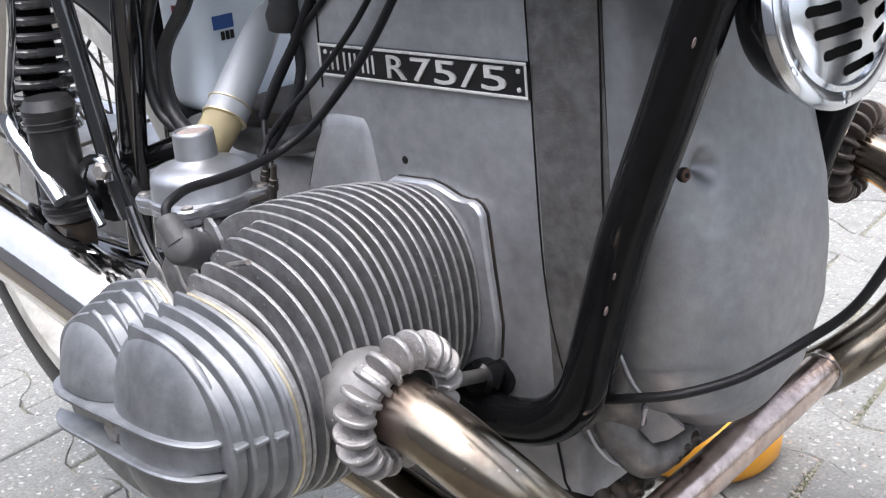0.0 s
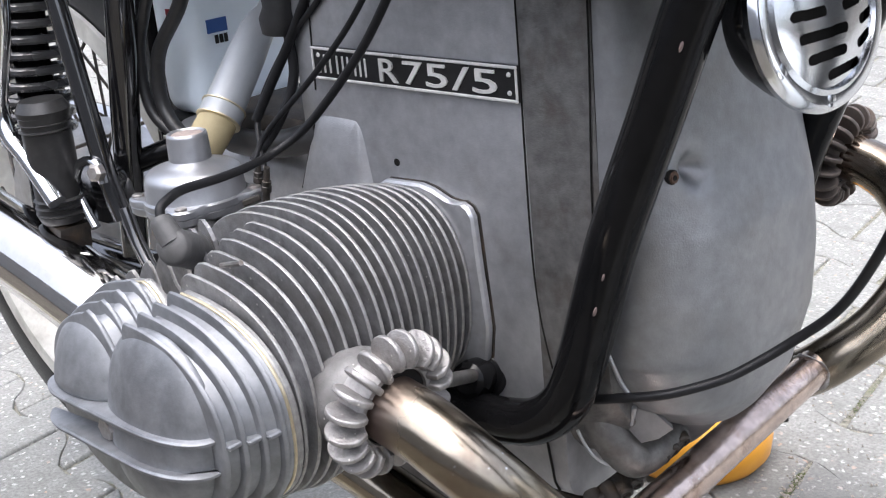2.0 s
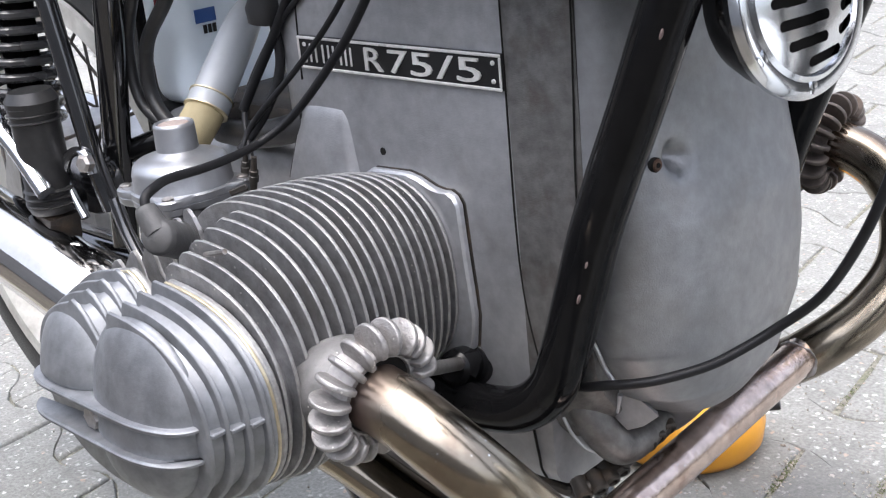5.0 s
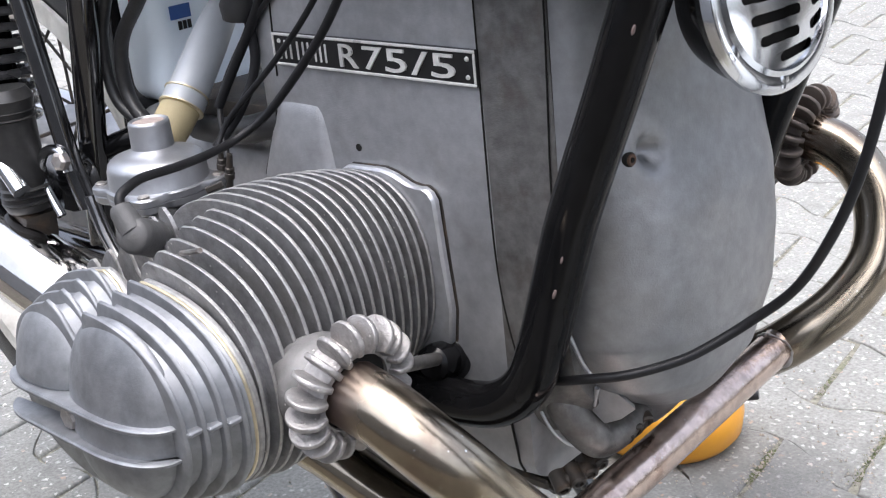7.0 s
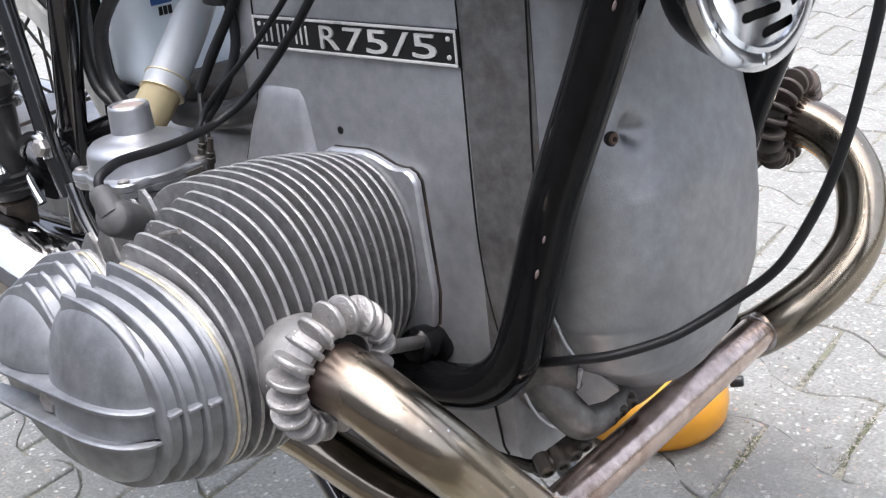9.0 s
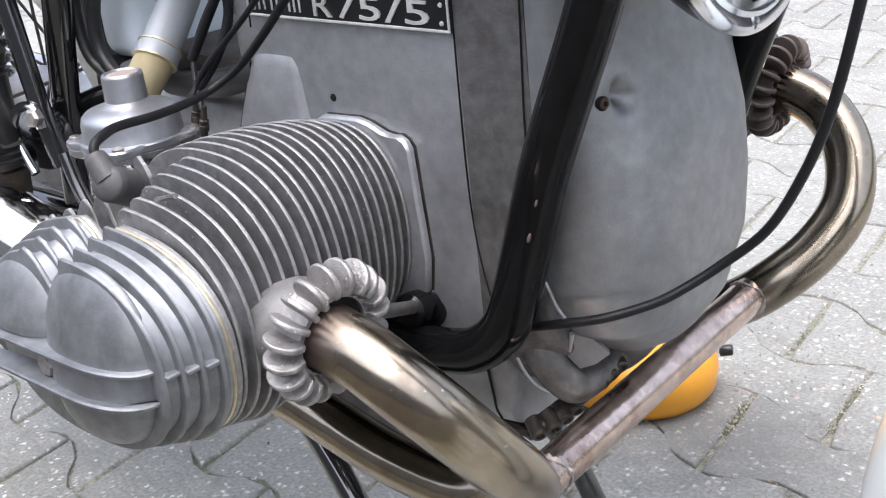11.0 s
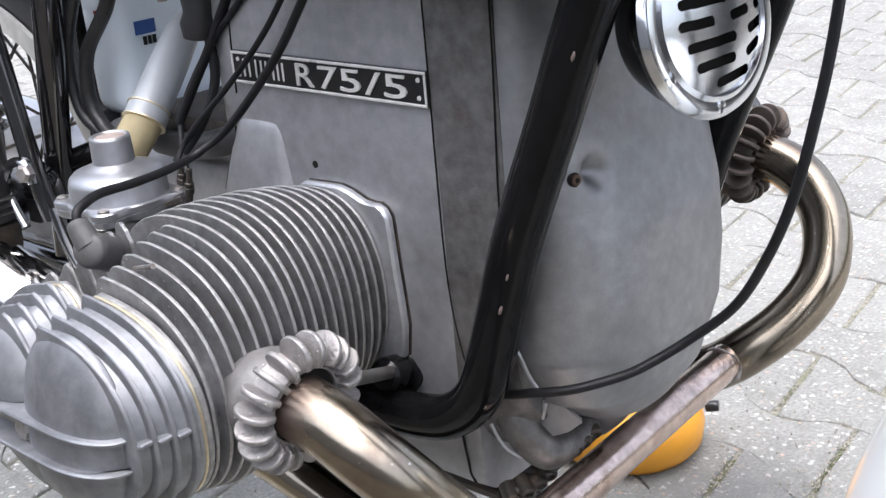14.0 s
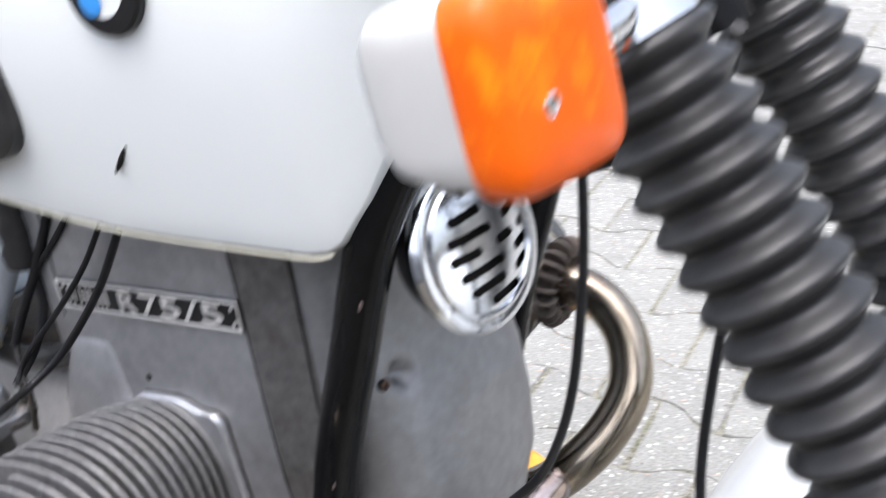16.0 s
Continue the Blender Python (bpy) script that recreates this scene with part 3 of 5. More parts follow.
def cylinder(s, dx):
    """One cylinder with its head; s is -1 for the right one, dx its place along the bike."""
    barrel = part("cylinder", lathe([(0.049, 0), (0.049, 0.11)], (-0.02 + dx, s * 0.09, CZ), (0, s, 0), 48), FIN, moto, "finned cast cylinder")
    base = [(0.0475, 0.427), (0.0465, 0.445), (0.045, 0.466), (0.0435, 0.492), (0.0428, 0.503), (0.0395, 0.5085), (0.034, 0.5112), (0.029, 0.5108), (0.0215, 0.5118), (0.0085, 0.517), (-0.002, 0.5192), (-0.02, 0.5185), (-0.034, 0.518), (-0.044, 0.512),
            (-0.056, 0.504), (-0.066, 0.495), (-0.074, 0.485), (-0.079, 0.47), (-0.079, 0.41), (-0.07, 0.39), (0.03, 0.39), (0.044, 0.405)]
    part("base_gasket", plate_y(shifted([(-0.02 + (x + 0.02) * 1.012, 0.45 + (z - 0.45) * 1.006) for x, z in base], dx), s * 0.094, s * 0.0985, 0.0005), GREASE, barrel, "oil-blackened base gasket")
    part("base_flange", plate_y(shifted(base, dx), s * 0.0985, s * 0.1053, 0.0018), FLANGE, barrel, "bright machined base flange")
    for k in range(10):
        y = 0.107 + 0.01 * k
        cx, a, b = fin_size(y)
        part("fin", plate_y(shifted(superoval(cx, CZ, a, b, 2.3), dx), s * (y - 0.0012), s * (y + 0.0012), 0.0006, 1), FIN, barrel, second=CREST)
    head = part("cylinder_head", loft([[(x + dx, s * y, z) for x, z in superoval(cx, CZ, fa, fb, 2.4)] for y, cx, fa, fb in
                                       ((0.2, -0.018, 0.06, 0.056), (0.207, -0.018, 0.062, 0.058), (0.208, -0.018, 0.064, 0.038), (0.26, -0.014, 0.078, 0.034), (0.28, -0.013, 0.086, 0.046),
                                        (0.2845, -0.012, 0.087, 0.052), (0.2865, -0.012, 0.087, 0.052))]), FIN_HEAD, moto, "cast alloy cylinder head")
    for k in range(8):
        y = 0.2065 + 0.0112 * k
        cx, a, b = fin_size(y)
        cz = lerp(y, [0.25, 0.285], [CZ, 0.452])
        b = lerp(y, [0.25, 0.285], [b, 0.0675])
        out = shifted(superoval(cx, cz, a, b, 2.4, 96), dx)
        if k >= 2:
            out = notch(out, -0.082 + dx, -0.0195 + dx + 0.0028 * (k - 2), 0.482)
        part("fin", plate_y(out, s * (y - 0.0012), s * (y + 0.0012), 0.0006, 1), FIN_HEAD, head, second=CREST)
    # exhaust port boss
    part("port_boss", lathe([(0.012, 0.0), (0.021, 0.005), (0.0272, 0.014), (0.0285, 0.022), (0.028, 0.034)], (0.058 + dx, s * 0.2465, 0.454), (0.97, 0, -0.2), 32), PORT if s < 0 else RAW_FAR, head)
    # push rod tubes
    for low, high in (((0.036, 0.1, 0.3915), (0.081, 0.2, 0.4375)), ((-0.064, 0.0985, 0.402), (-0.077, 0.2, 0.385))):
        q0, q1 = (Vector((q[0] + dx, s * q[1], q[2])) for q in (low, high))
        part("push_rod_tube", sweep(bmesh.new(), [q0, q1], 0.0045, 16), CASE_DULL, barrel, "dull push-rod tube")
        part("tube_boot", lathe([(0.0168, -0.002), (0.0168, 0.0012), (0.0142, 0.0026), (0.0124, 0.005), (0.0124, 0.01), (0.0128, 0.016), (0.0118, 0.0225), (0.0086, 0.0255)], q0, (q1 - q0) * 0.6 + Vector((0, s * 0.05, 0)), 28), BLACK, barrel,
             "black rubber push-rod boot")
        part("boot_ring", lathe([(0.0162, 0.0), (0.0176, 0.0006), (0.0176, 0.0018), (0.0162, 0.0024)], q0, (q1 - q0) * 0.6 + Vector((0, s * 0.05, 0)), 32), BLACK, barrel, "shiny black collar")
    return barrel, head


def two_lobes(cx, cz, a, b, x2, deep, n=2.4):
    """An oval with a hollow in its top: a steep front lip at x2 and a soft rear shoulder."""
    zt = cz + b
    u2, u1 = abs(x2 - cx) / a, abs(x2 - 0.042 - cx) / a
    t2 = math.atan2((1 - u2 ** n) ** 0.5, math.copysign(u2 ** (n / 2), x2 - cx))
    t1 = math.atan2((1 - u1 ** n) ** 0.5, math.copysign(u1 ** (n / 2), x2 - 0.042 - cx))
    out = []
    for i in range(91):
        t = t1 + (t2 + 2 * math.pi - t1) * i / 90
        c, s = math.cos(t), math.sin(t)
        out.append((cx + a * math.copysign(abs(c) ** (2 / n), c), cz + b * math.copysign(abs(s) ** (2 / n), s)))
    for dx, k in ((0.0012, 0.06), (0.0025, 0.2), (0.004, 0.42), (0.006, 0.68), (0.009, 0.92), (0.013, 1.0), (0.017, 0.86), (0.021, 0.6), (0.026, 0.3), (0.032, 0.1), (0.037, 0.02)):
        out.append((x2 - dx, zt - deep * k))
    return out


def valve_cover(s, dx):
    mx, zc = -0.012 + dx, 0.45

    def oval(y, inset=0.0, deep=0.022):
        k = (y - 0.2995) / 0.0095
        return [(x, s * y, z) for x, z in two_lobes(mx, zc, 0.094 - 0.0042 * k - inset * 0.6, 0.064 - 0.0028 * k - inset, -0.002 - 0.001 * k + dx + inset * 0.3, deep)]
    body = part("valve_cover", loft([oval(0.2945, 0.005), oval(0.2965, 0.0045), oval(0.2975, 0.006), oval(0.309, 0.0065), oval(0.3185, 0.007), oval(0.328, 0.0075)]), COVER, moto,
                "bright alloy valve cover with two domes", angle=50)
    flat = [(x, z) for x, y, z in oval(0.2945, 0.0036)]
    part("head_rim", plate_y(flat, s * 0.2878, s * 0.2923, 0.0012), CREST, body, "bright machined head rim")
    part("gasket", plate_y(flat, s * 0.2925, s * 0.2945, 0.0005), GOLD, body, "thin brass-coloured gasket edge")
    for k in range(4):
        y = 0.2995 + 0.0095 * k
        part("fin", loft([oval(y - 0.0014, 0.0012), oval(y - 0.0009, 0.0), oval(y + 0.0008, 0.0), oval(y + 0.0012, 0.001)]), COVER, body, angle=50)
    lobes = ((0.0142 + dx, 0.0462, 0.0512, 0.003), (-0.0525 + dx, 0.0335, 0.0425, 0.0055))
    n = 2.25

    def skin(px, z, lobe):
        """How far out a dome reaches at a place on its face."""
        pz = min(1.0, abs(z - zc - lobe[3]) / lobe[2])
        py = max(0.0, 1 - abs(px) ** n - abs(pz) ** n) ** (1 / n)
        return 0.3235 + 0.0225 * py - 0.2 * (z - zc) * py
    for lx, la, lh, lz in lobes:
        bm = bmesh.new()
        bmesh.ops.create_uvsphere(bm, u_segments=56, v_segments=36, radius=1.0)
        for v in bm.verts:
            p = v.co
            p = p / (abs(p.x) ** n + abs(p.y) ** n + abs(p.z) ** n) ** (1 / n)
            z = zc + lz + lh * p.z
            out = (0.0225 if p.y > 0 else 0.004) * p.y - 0.2 * (z - zc) * max(0.0, p.y)
            if lx < mx and p.y > 0:     # the rear dome stops at the upper rib, with a hollow under it
                out *= 1 - 0.85 * min(1.0, max(0.0, (0.456 - z) / 0.003))
            v.co = Vector((lx + la * p.x, s * (0.3235 + out), z))
        part("dome", bm, COVER, body, angle=60)
    for z, proud, rear in ((0.4555, 0.0032, 0.0815), (0.4375, 0.0045, 0.068)):
        rim = []
        for i in range(81):
            c = math.cos(math.pi * i / 80)
            x = mx - 0.0045 + (0.083 if c > 0 else rear) * c
            if lobes[1][0] < x < lobes[0][0]:
                k = (x - lobes[1][0]) / (lobes[0][0] - lobes[1][0])
                y = skin(0, z, lobes[1]) * (1 - k) + skin(0, z, lobes[0]) * k
            else:
                lobe = lobes[0] if x > mx else lobes[1]
                y = skin(min(1.0, abs(x - lobe[0]) / (lobe[1] + proud)), z, lobe)
            rim.append((x, s * max(0.322, y + proud)))
        part("rib", loft([[(mx + (x - mx) * k, y + (s * 0.3215 - y) * (1 - k), z - 0.0018 + dz) for x, y in rim]
                          for dz, k in ((0, 0.97), (0.001, 1), (0.0024, 1), (0.0034, 0.97))]), COVER, body)
    # short webs between the rings
    for k in range(3):
        part("web", box(0.008, 0.0085, 0.003, pose(0.077 + dx - 0.0042 * k, s * (0.3043 + 0.0095 * k), 0.4535), 0.0008, 1), COVER, body)
    hex_bolt("cover_nut", (mx - 0.006, s * 0.325, 0.446), (0, s, 0), 0.0075, 0.02, STEEL, body, "steel cap nut")
    return body


for s, dx in ((-1, 0.0), (1, 0.017)):
    cylinder(s, dx)
    valve_cover(s, dx)
part("cable_stud", tube([(0.01, -0.272, 0.522), (0.03, -0.273, 0.5275)], 0.0016, 8, straight=True), STEEL, moto, "small steel stud across the fins")

# ---- exhaust
HEADERS = {-1: [(0.08, -0.247, 0.456), (0.108, -0.2465, 0.4498), (0.13, -0.2455, 0.4437), (0.149, -0.242, 0.432), (0.167, -0.23, 0.41), (0.176, -0.205, 0.376), (0.172, -0.178, 0.345),
                (0.157, -0.155, 0.319), (0.13, -0.145, 0.301), (0.09, -0.144, 0.2905), (0.03, -0.145, 0.2945), (-0.022, -0.145, 0.3055), (-0.055, -0.145, 0.313), (-0.1, -0.148, 0.322), (-0.16, -0.155, 0.331), (-0.22, -0.163, 0.34)],
           1: [(0.097, 0.247, 0.464), (0.125, 0.246, 0.459), (0.147, 0.2455, 0.452), (0.167, 0.243, 0.438), (0.186, 0.231, 0.414), (0.194, 0.208, 0.382), (0.183, 0.18, 0.354),
               (0.16, 0.154, 0.331), (0.132, 0.144, 0.312), (0.095, 0.142, 0.298), (0.03, 0.143, 0.29), (-0.1, 0.15, 0.294), (-0.22, 0.163, 0.325)]}
for s, dx in ((-1, 0.0), (1, 0.017)):
    run = spline(HEADERS[s], 10)
    pipe = part("exhaust_header", sweep(bmesh.new(), run, [lerp(i, [0, 73, 98, 200], [0.019, 0.019, 0.0178, 0.0178]) for i in range(len(run))], 28), HEADER, moto, "heat-tinted golden brown steel exhaust header")
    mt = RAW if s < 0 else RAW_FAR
    at = (0.092, -0.2447, 0.4545) if s < 0 else (0.107, 0.247, 0.461)
    nut = part("exhaust_nut", lathe([(0.0205, 0.001), (0.0285, 0.0), (0.0275, 0.014), (0.0255, 0.0165), (0.0225, 0.0165), (0.022, 0.0135), (0.0195, 0.013)], at, (0.97, 0.02 * s, -0.22), 40), mt, moto,
               "worn finned alloy exhaust nut")
    part("gap_ring", lathe([(0.0192, 0.0125), (0.0222, 0.0125), (0.0222, 0.0145), (0.0192, 0.0145)], at, (0.97, 0.02 * s, -0.22), 36), DARK, nut, "dark gap round the pipe")
    m = Matrix.Translation(at) @ frame_to((0.97, 0.02 * s, -0.22))
    rng = random.Random(5)
    for k in range(20):
        t = 2 * math.pi * (k + 0.3) / 20
        deep = rng.uniform(0.96, 1.03)
        pts = [(0.0225, 0.001)] + [(0.0312 + 0.0112 * deep * math.cos(math.pi * (j / 14) - math.pi / 2), 0.0115 + 0.0118 * math.sin(math.pi * (j / 14) - math.pi / 2)) for j in range(15)] + [(0.0262, 0.0222), (0.0235, 0.0165)]
        mxp, mzp = 0.032, 0.0115
        rings = [[(mxp + (x - mxp) * q, yy * (1.0 - 0.12 * (x - mxp) / 0.01), mzp + (z - mzp) * q) for x, z in pts] for yy, q in ((-0.0018, 0.93), (-0.0016, 0.972), (-0.001, 1), (0.001, 1), (0.0016, 0.972), (0.0018, 0.93))]
        bm = loft(rings)
        bmesh.ops.transform(bm, matrix=m @ pose(0, 0, rng.uniform(-0.0008, 0.0008), 0, 0, math.degrees(t) + rng.uniform(-1.5, 1.5)), verts=bm.verts)
        part("nut_fin", bm, mt, nut, angle=40)
BP0, BP1 = Vector((0.155, -0.152, 0.316)), Vector((0.149, 0.146, 0.3255))
pipe = part("balance_pipe", sweep(bmesh.new(), [BP0, BP1], 0.0142, 24), CROSS, moto, "stained chrome balance pipe with brown heat marks")
rng = random.Random(7)
for q, ax in ((BP0.lerp(BP1, 0.075), 1), (BP0.lerp(BP1, 0.95), -1)):
    u = (BP1 - BP0).normalized()
    line = []
    for k in range(41):
        t = 2 * math.pi * k / 40
        side = Vector((math.cos(t), 0, math.sin(t)))
        line.append(q + side * (0.0146 + rng.uniform(-0.0004, 0.0006)) + u * (0.0035 * math.cos(2 * t)))
    part("weld", sweep(bmesh.new(), line, [0.0012 + rng.uniform(-0.0009, 0.001) for _ in line], 8), RAW, pipe, "rough silvery weld bead")
for k in range(34):
    a, r = rng.uniform(0.6, 2.6), rng.uniform(0.0005, 0.0013)
    q = Vector((0.158, 0.153, 0.33)).lerp(Vector((0.184, 0.182, 0.356)), rng.random() ** 2)
    bm = bmesh.new()
    bmesh.ops.create_icosphere(bm, subdivisions=1, radius=r, matrix=Matrix.Translation(q + Vector((0.7 * math.cos(a), -0.7 * math.cos(a), math.sin(a))).normalized() * 0.0188))
    part("weld_spatter", bm, BRIGHT, pipe, "silvery weld spatter")
part("silencer", sweep(bmesh.new(), spline([(-0.16, -0.157, 0.328), (-0.22, -0.163, 0.341), (-0.28, -0.168, 0.366), (-0.34, -0.17, 0.393), (-0.49, -0.173, 0.43), (-0.75, -0.18, 0.48), (-1.0, -0.185, 0.51)], 6),
                       [lerp(i, [0, 6, 12, 18, 30, 36], [0.021, 0.023, 0.03, 0.035, 0.037, 0.034]) for i in range(37)], 28), SILENCER, moto, "long chromed silencer")
part("silencer", sweep(bmesh.new(), spline([(-0.16, 0.157, 0.31), (-0.22, 0.163, 0.33), (-0.28, 0.168, 0.34), (-0.34, 0.17, 0.35), (-0.49, 0.173, 0.362), (-0.75, 0.18, 0.38), (-1.0, 0.185, 0.4)], 6),
                       [lerp(i, [0, 6, 12, 18, 30, 36], [0.021, 0.023, 0.03, 0.035, 0.037, 0.034]) for i in range(37)], 28), SILENCER, moto, "long chromed silencer")

# ---- frame
TUBE_LINE = [(0.34, -0.035, 0.86), (0.29, -0.07, 0.785), (0.25, -0.1, 0.712), (0.229, -0.115, 0.672), (0.212, -0.118, 0.632), (0.194, -0.118, 0.588), (0.1755, -0.118, 0.545), (0.16, -0.118, 0.507),
             (0.147, -0.118, 0.468), (0.134, -0.118, 0.43), (0.122, -0.118, 0.404), (0.104, -0.118, 0.386), (0.08, -0.118, 0.376), (0.03, -0.117, 0.37), (-0.12, -0.112, 0.36), (-0.38, -0.1, 0.36)]
for s, q in ((-1, 1.0), (1, 0.9)):
    tb = part("down_tube", tube([(x - 0.002, -s * y * q, z) for x, y, z in TUBE_LINE], 0.015, 24, 8), BLACK, moto, "chipped black enamelled frame tube")
    if s < 0:
        face = Vector((0.5, -0.8, 0.2)).normalized() * 0.0155
        for (x, y, z), k in (((0.1465, -0.118, 0.47), 1.0), ((0.1535, -0.118, 0.492), 0.75), ((0.2075, -0.118, 0.622), 0.9)):
            bm = bmesh.new()
            bmesh.ops.create_icosphere(bm, subdivisions=2, radius=1.0, matrix=Matrix.Translation(Vector((x, y, z)) + face) @ pose(0, 0, 0, 0, 20) @ Matrix.Diagonal((0.001 * k, 0.0014 * k, 0.0034 * k, 1)))
            part("paint_chip", bm, CHIP, tb, "pinkish bare spot in the black paint")
part("frame_tube", tube([(-0.33, -0.088, 0.7), (-0.343, -0.09, 0.623), (-0.372, -0.09, 0.502), (-0.389, -0.09, 0.411), (-0.395, -0.09, 0.36)], 0.0125, 20), GLOSS, moto, "black enamelled rear frame tube")
part("frame_tube", tube([(-0.33, 0.088, 0.7), (-0.343, 0.09, 0.623), (-0.372, 0.09, 0.502), (-0.389, 0.09, 0.411), (-0.395, 0.09, 0.36)], 0.0125, 20), GLOSS, moto, "black enamelled rear frame tube")
part("cross_tube", tube([(-0.385, -0.088, 0.478), (-0.35, -0.06, 0.492), (-0.33, 0.0, 0.498)], 0.01, 16), BLACK, moto)
part("frame_stay", tube([(-0.385, -0.13, 0.69), (-0.371, -0.13, 0.63), (-0.347, -0.13, 0.498), (-0.335, -0.128, 0.45)], 0.0085, 16), GLOSS, moto, "glossy black frame stay")
part("main_tube", tube([(0.34, 0, 0.85), (0.2, 0, 0.80), (-0.2, 0, 0.72), (-0.34, 0, 0.68)], 0.02, 16), BLACK, moto)
part("steering_head", lathe([(0.027, 0), (0.027, 0.15)], (0.38, 0, 0.74), (-0.3, 0, 0.95), 28), BLACK, moto)

# ---- carburettors


def carburettor(s, dx):
    cb = Vector((-0.168 + dx, s * 0.163, 0.5175))
    carb = part("carburettor", lathe([(0.024, -0.08), (0.028, -0.075), (0.028, -0.03), (0.033, -0.019)], cb, (0, 0, 1), 32), CASE_DULL, moto, "alloy carburettor with round bell top")
    part("bell", lathe([(0.0362, -0.0115), (0.0352, -0.0095), (0.0347, 0.0015), (0.0334, 0.0058), (0.03, 0.009), (0.023, 0.011), (0.0172, 0.0128), (0.0152, 0.0148)], cb, (0, 0, 1), 48), CARB, carb, angle=50)
    part("cap", lathe([(0.0158, 0.0118), (0.015, 0.0145), (0.0145, 0.0312), (0.014, 0.0334), (0.0129, 0.034), (0.0118, 0.0333), (0.0115, 0.032)], cb, (0, 0, 1), 40), CARB, carb, angle=60)
    part("cap_disc", lathe([(0.0114, 0.031), (0.0109, 0.0327)], cb, (0, 0, 1), 28), DISC, carb, "worn pinkish disc in the cap")
    ring = []
    for i in range(64):
        t = 2 * math.pi * i / 64
        r = 0.0375 + 0.0115 * max(0.0, math.cos(4 * (t - math.radians(40)))) ** 1.2
        ring.append((r * math.cos(t), r * math.sin(t)))
    part("top_flange", loft([[(cb.x + x * k, cb.y + y * k, cb.z + h) for x, y in ring] for h, k in ((-0.022, 0.95), (-0.0205, 0.985), (-0.0165, 0.99), (-0.0159, 0.975), (-0.0153, 1), (-0.0113, 1), (-0.01, 0.97))]), CARB, carb)
    for i in range(4):
        t = math.radians(40 + 90 * i)
        part("screw", lathe([(0.0042, -0.012), (0.0042, -0.0087), (0.003, -0.008)], cb + Vector((0.0425 * math.cos(t), 0.0425 * math.sin(t), 0)), (0, 0, 1), 14), STEEL, carb)
    part("throat", sweep(bmesh.new(), [cb + Vector((0, 0, -0.04)), cb + Vector((0.1, s * 0.06, -0.03))], 0.016, 20), RUBBER, carb)
    # intake duct
    i0 = Vector((-0.211 + dx, s * 0.1, 0.547))
    d = Vector((-0.012, -s * 0.062, 0.0625)).normalized()
    part("intake_hose", sweep(bmesh.new(), [i0 - d * 0.035 + Vector((-0.012, 0, -0.006)), i0 - d * 0.018 + Vector((-0.003, 0, -0.001)), i0 - d * 0.004], 0.0152, 32), BEIGE, moto, "yellowed rubber intake hose")
    part("intake_sleeve", sweep(bmesh.new(), [i0 + d * q for q in (-0.008, 0.004, 0.0052, 0.05, 0.074, 0.084, 0.092, 0.125)], [0.0168, 0.0168, 0.0158, 0.015, 0.0135, 0.011, 0.0074, 0.007], 32), TUBE, moto, "grey intake sleeve")
    for q in (-0.009, 0.003):
        part("hose_clip", lathe([(0.0167, 0), (0.0177, 0.0004), (0.0177, 0.0014), (0.0167, 0.0018)], i0 + d * q, d, 32), GOLD, moto, "thin brass wire hose clip")
    # cable stops
    for k, off in enumerate(((0.032, 0.032, -0.004), (0.045, 0.028, -0.008))):
        o = cb + Vector((off[0], -s * off[1], off[2]))
        part("cable_stop", lathe([(0.0026, -0.02), (0.0027, -0.004), (0.0037, -0.0036), (0.0037, 0.0005), (0.003, 0.001), (0.0034, 0.0016), (0.0034, 0.0044), (0.0024, 0.005), (0.0021, 0.015)], o, (0.25, 0, 1), 12), GREASE, carb)
    part("choke_arm", box(0.016, 0.002, 0.0045, Matrix.Translation(cb + Vector((0.05, -s * 0.01, -0.012))) @ pose(0, 0, 0, 0, -20, 20), 0.0008, 1), GREASE, carb)


for s, dx in ((-1, 0.0), (1, 0.017)):
    carburettor(s, dx)

# ---- spark plug cap and cables
cap_run = spline([(-0.056, -0.236, 0.506), (-0.0535, -0.246, 0.511), (-0.047, -0.257, 0.5165), (-0.0415, -0.267, 0.522), (-0.0385, -0.2725, 0.5245)], 8)
cap = part("spark_plug_cap", sweep(bmesh.new(), cap_run, [lerp(i, [0, 10, 11, 13, 24, 28, 30, 32], [0.0105, 0.0105, 0.0118, 0.011, 0.0112, 0.0098, 0.0075, 0.0025]) for i in range(len(cap_run))], 28), CAPRUB, moto, "dusty grey rubber spark plug cap")
part("cap_elbow", tube([(-0.043, -0.266, 0.5245), (-0.0465, -0.2665, 0.5295), (-0.05, -0.2665, 0.534), (-0.0525, -0.266, 0.5375)], [lerp(i, [0, 8, 18, 24], [0.0085, 0.0078, 0.0072, 0.0062]) for i in range(25)], 24), CAPRUB, cap)
for arc in ([(-0.054, 0.523), (-0.0515, 0.526), (-0.048, 0.5262), (-0.044, 0.521), (-0.0405, 0.514), (-0.039, 0.503), (-0.0535, 0.503)], [(-0.0575, 0.5245), (-0.056, 0.5275), (-0.0525, 0.528), (-0.048, 0.5235), (-0.044, 0.516), (-0.042, 0.503), (-0.057, 0.503)]):
    deep = -0.2485 if arc[0][0] > -0.055 else -0.2375
    part("plug_fin", loft([[(x + 0.25 * d, deep + d, z) for x, z in arc] for d in (-0.0012, 0.0012)]), FIN_HEAD, moto, "short cooling fin beside the plug", smooth=False)
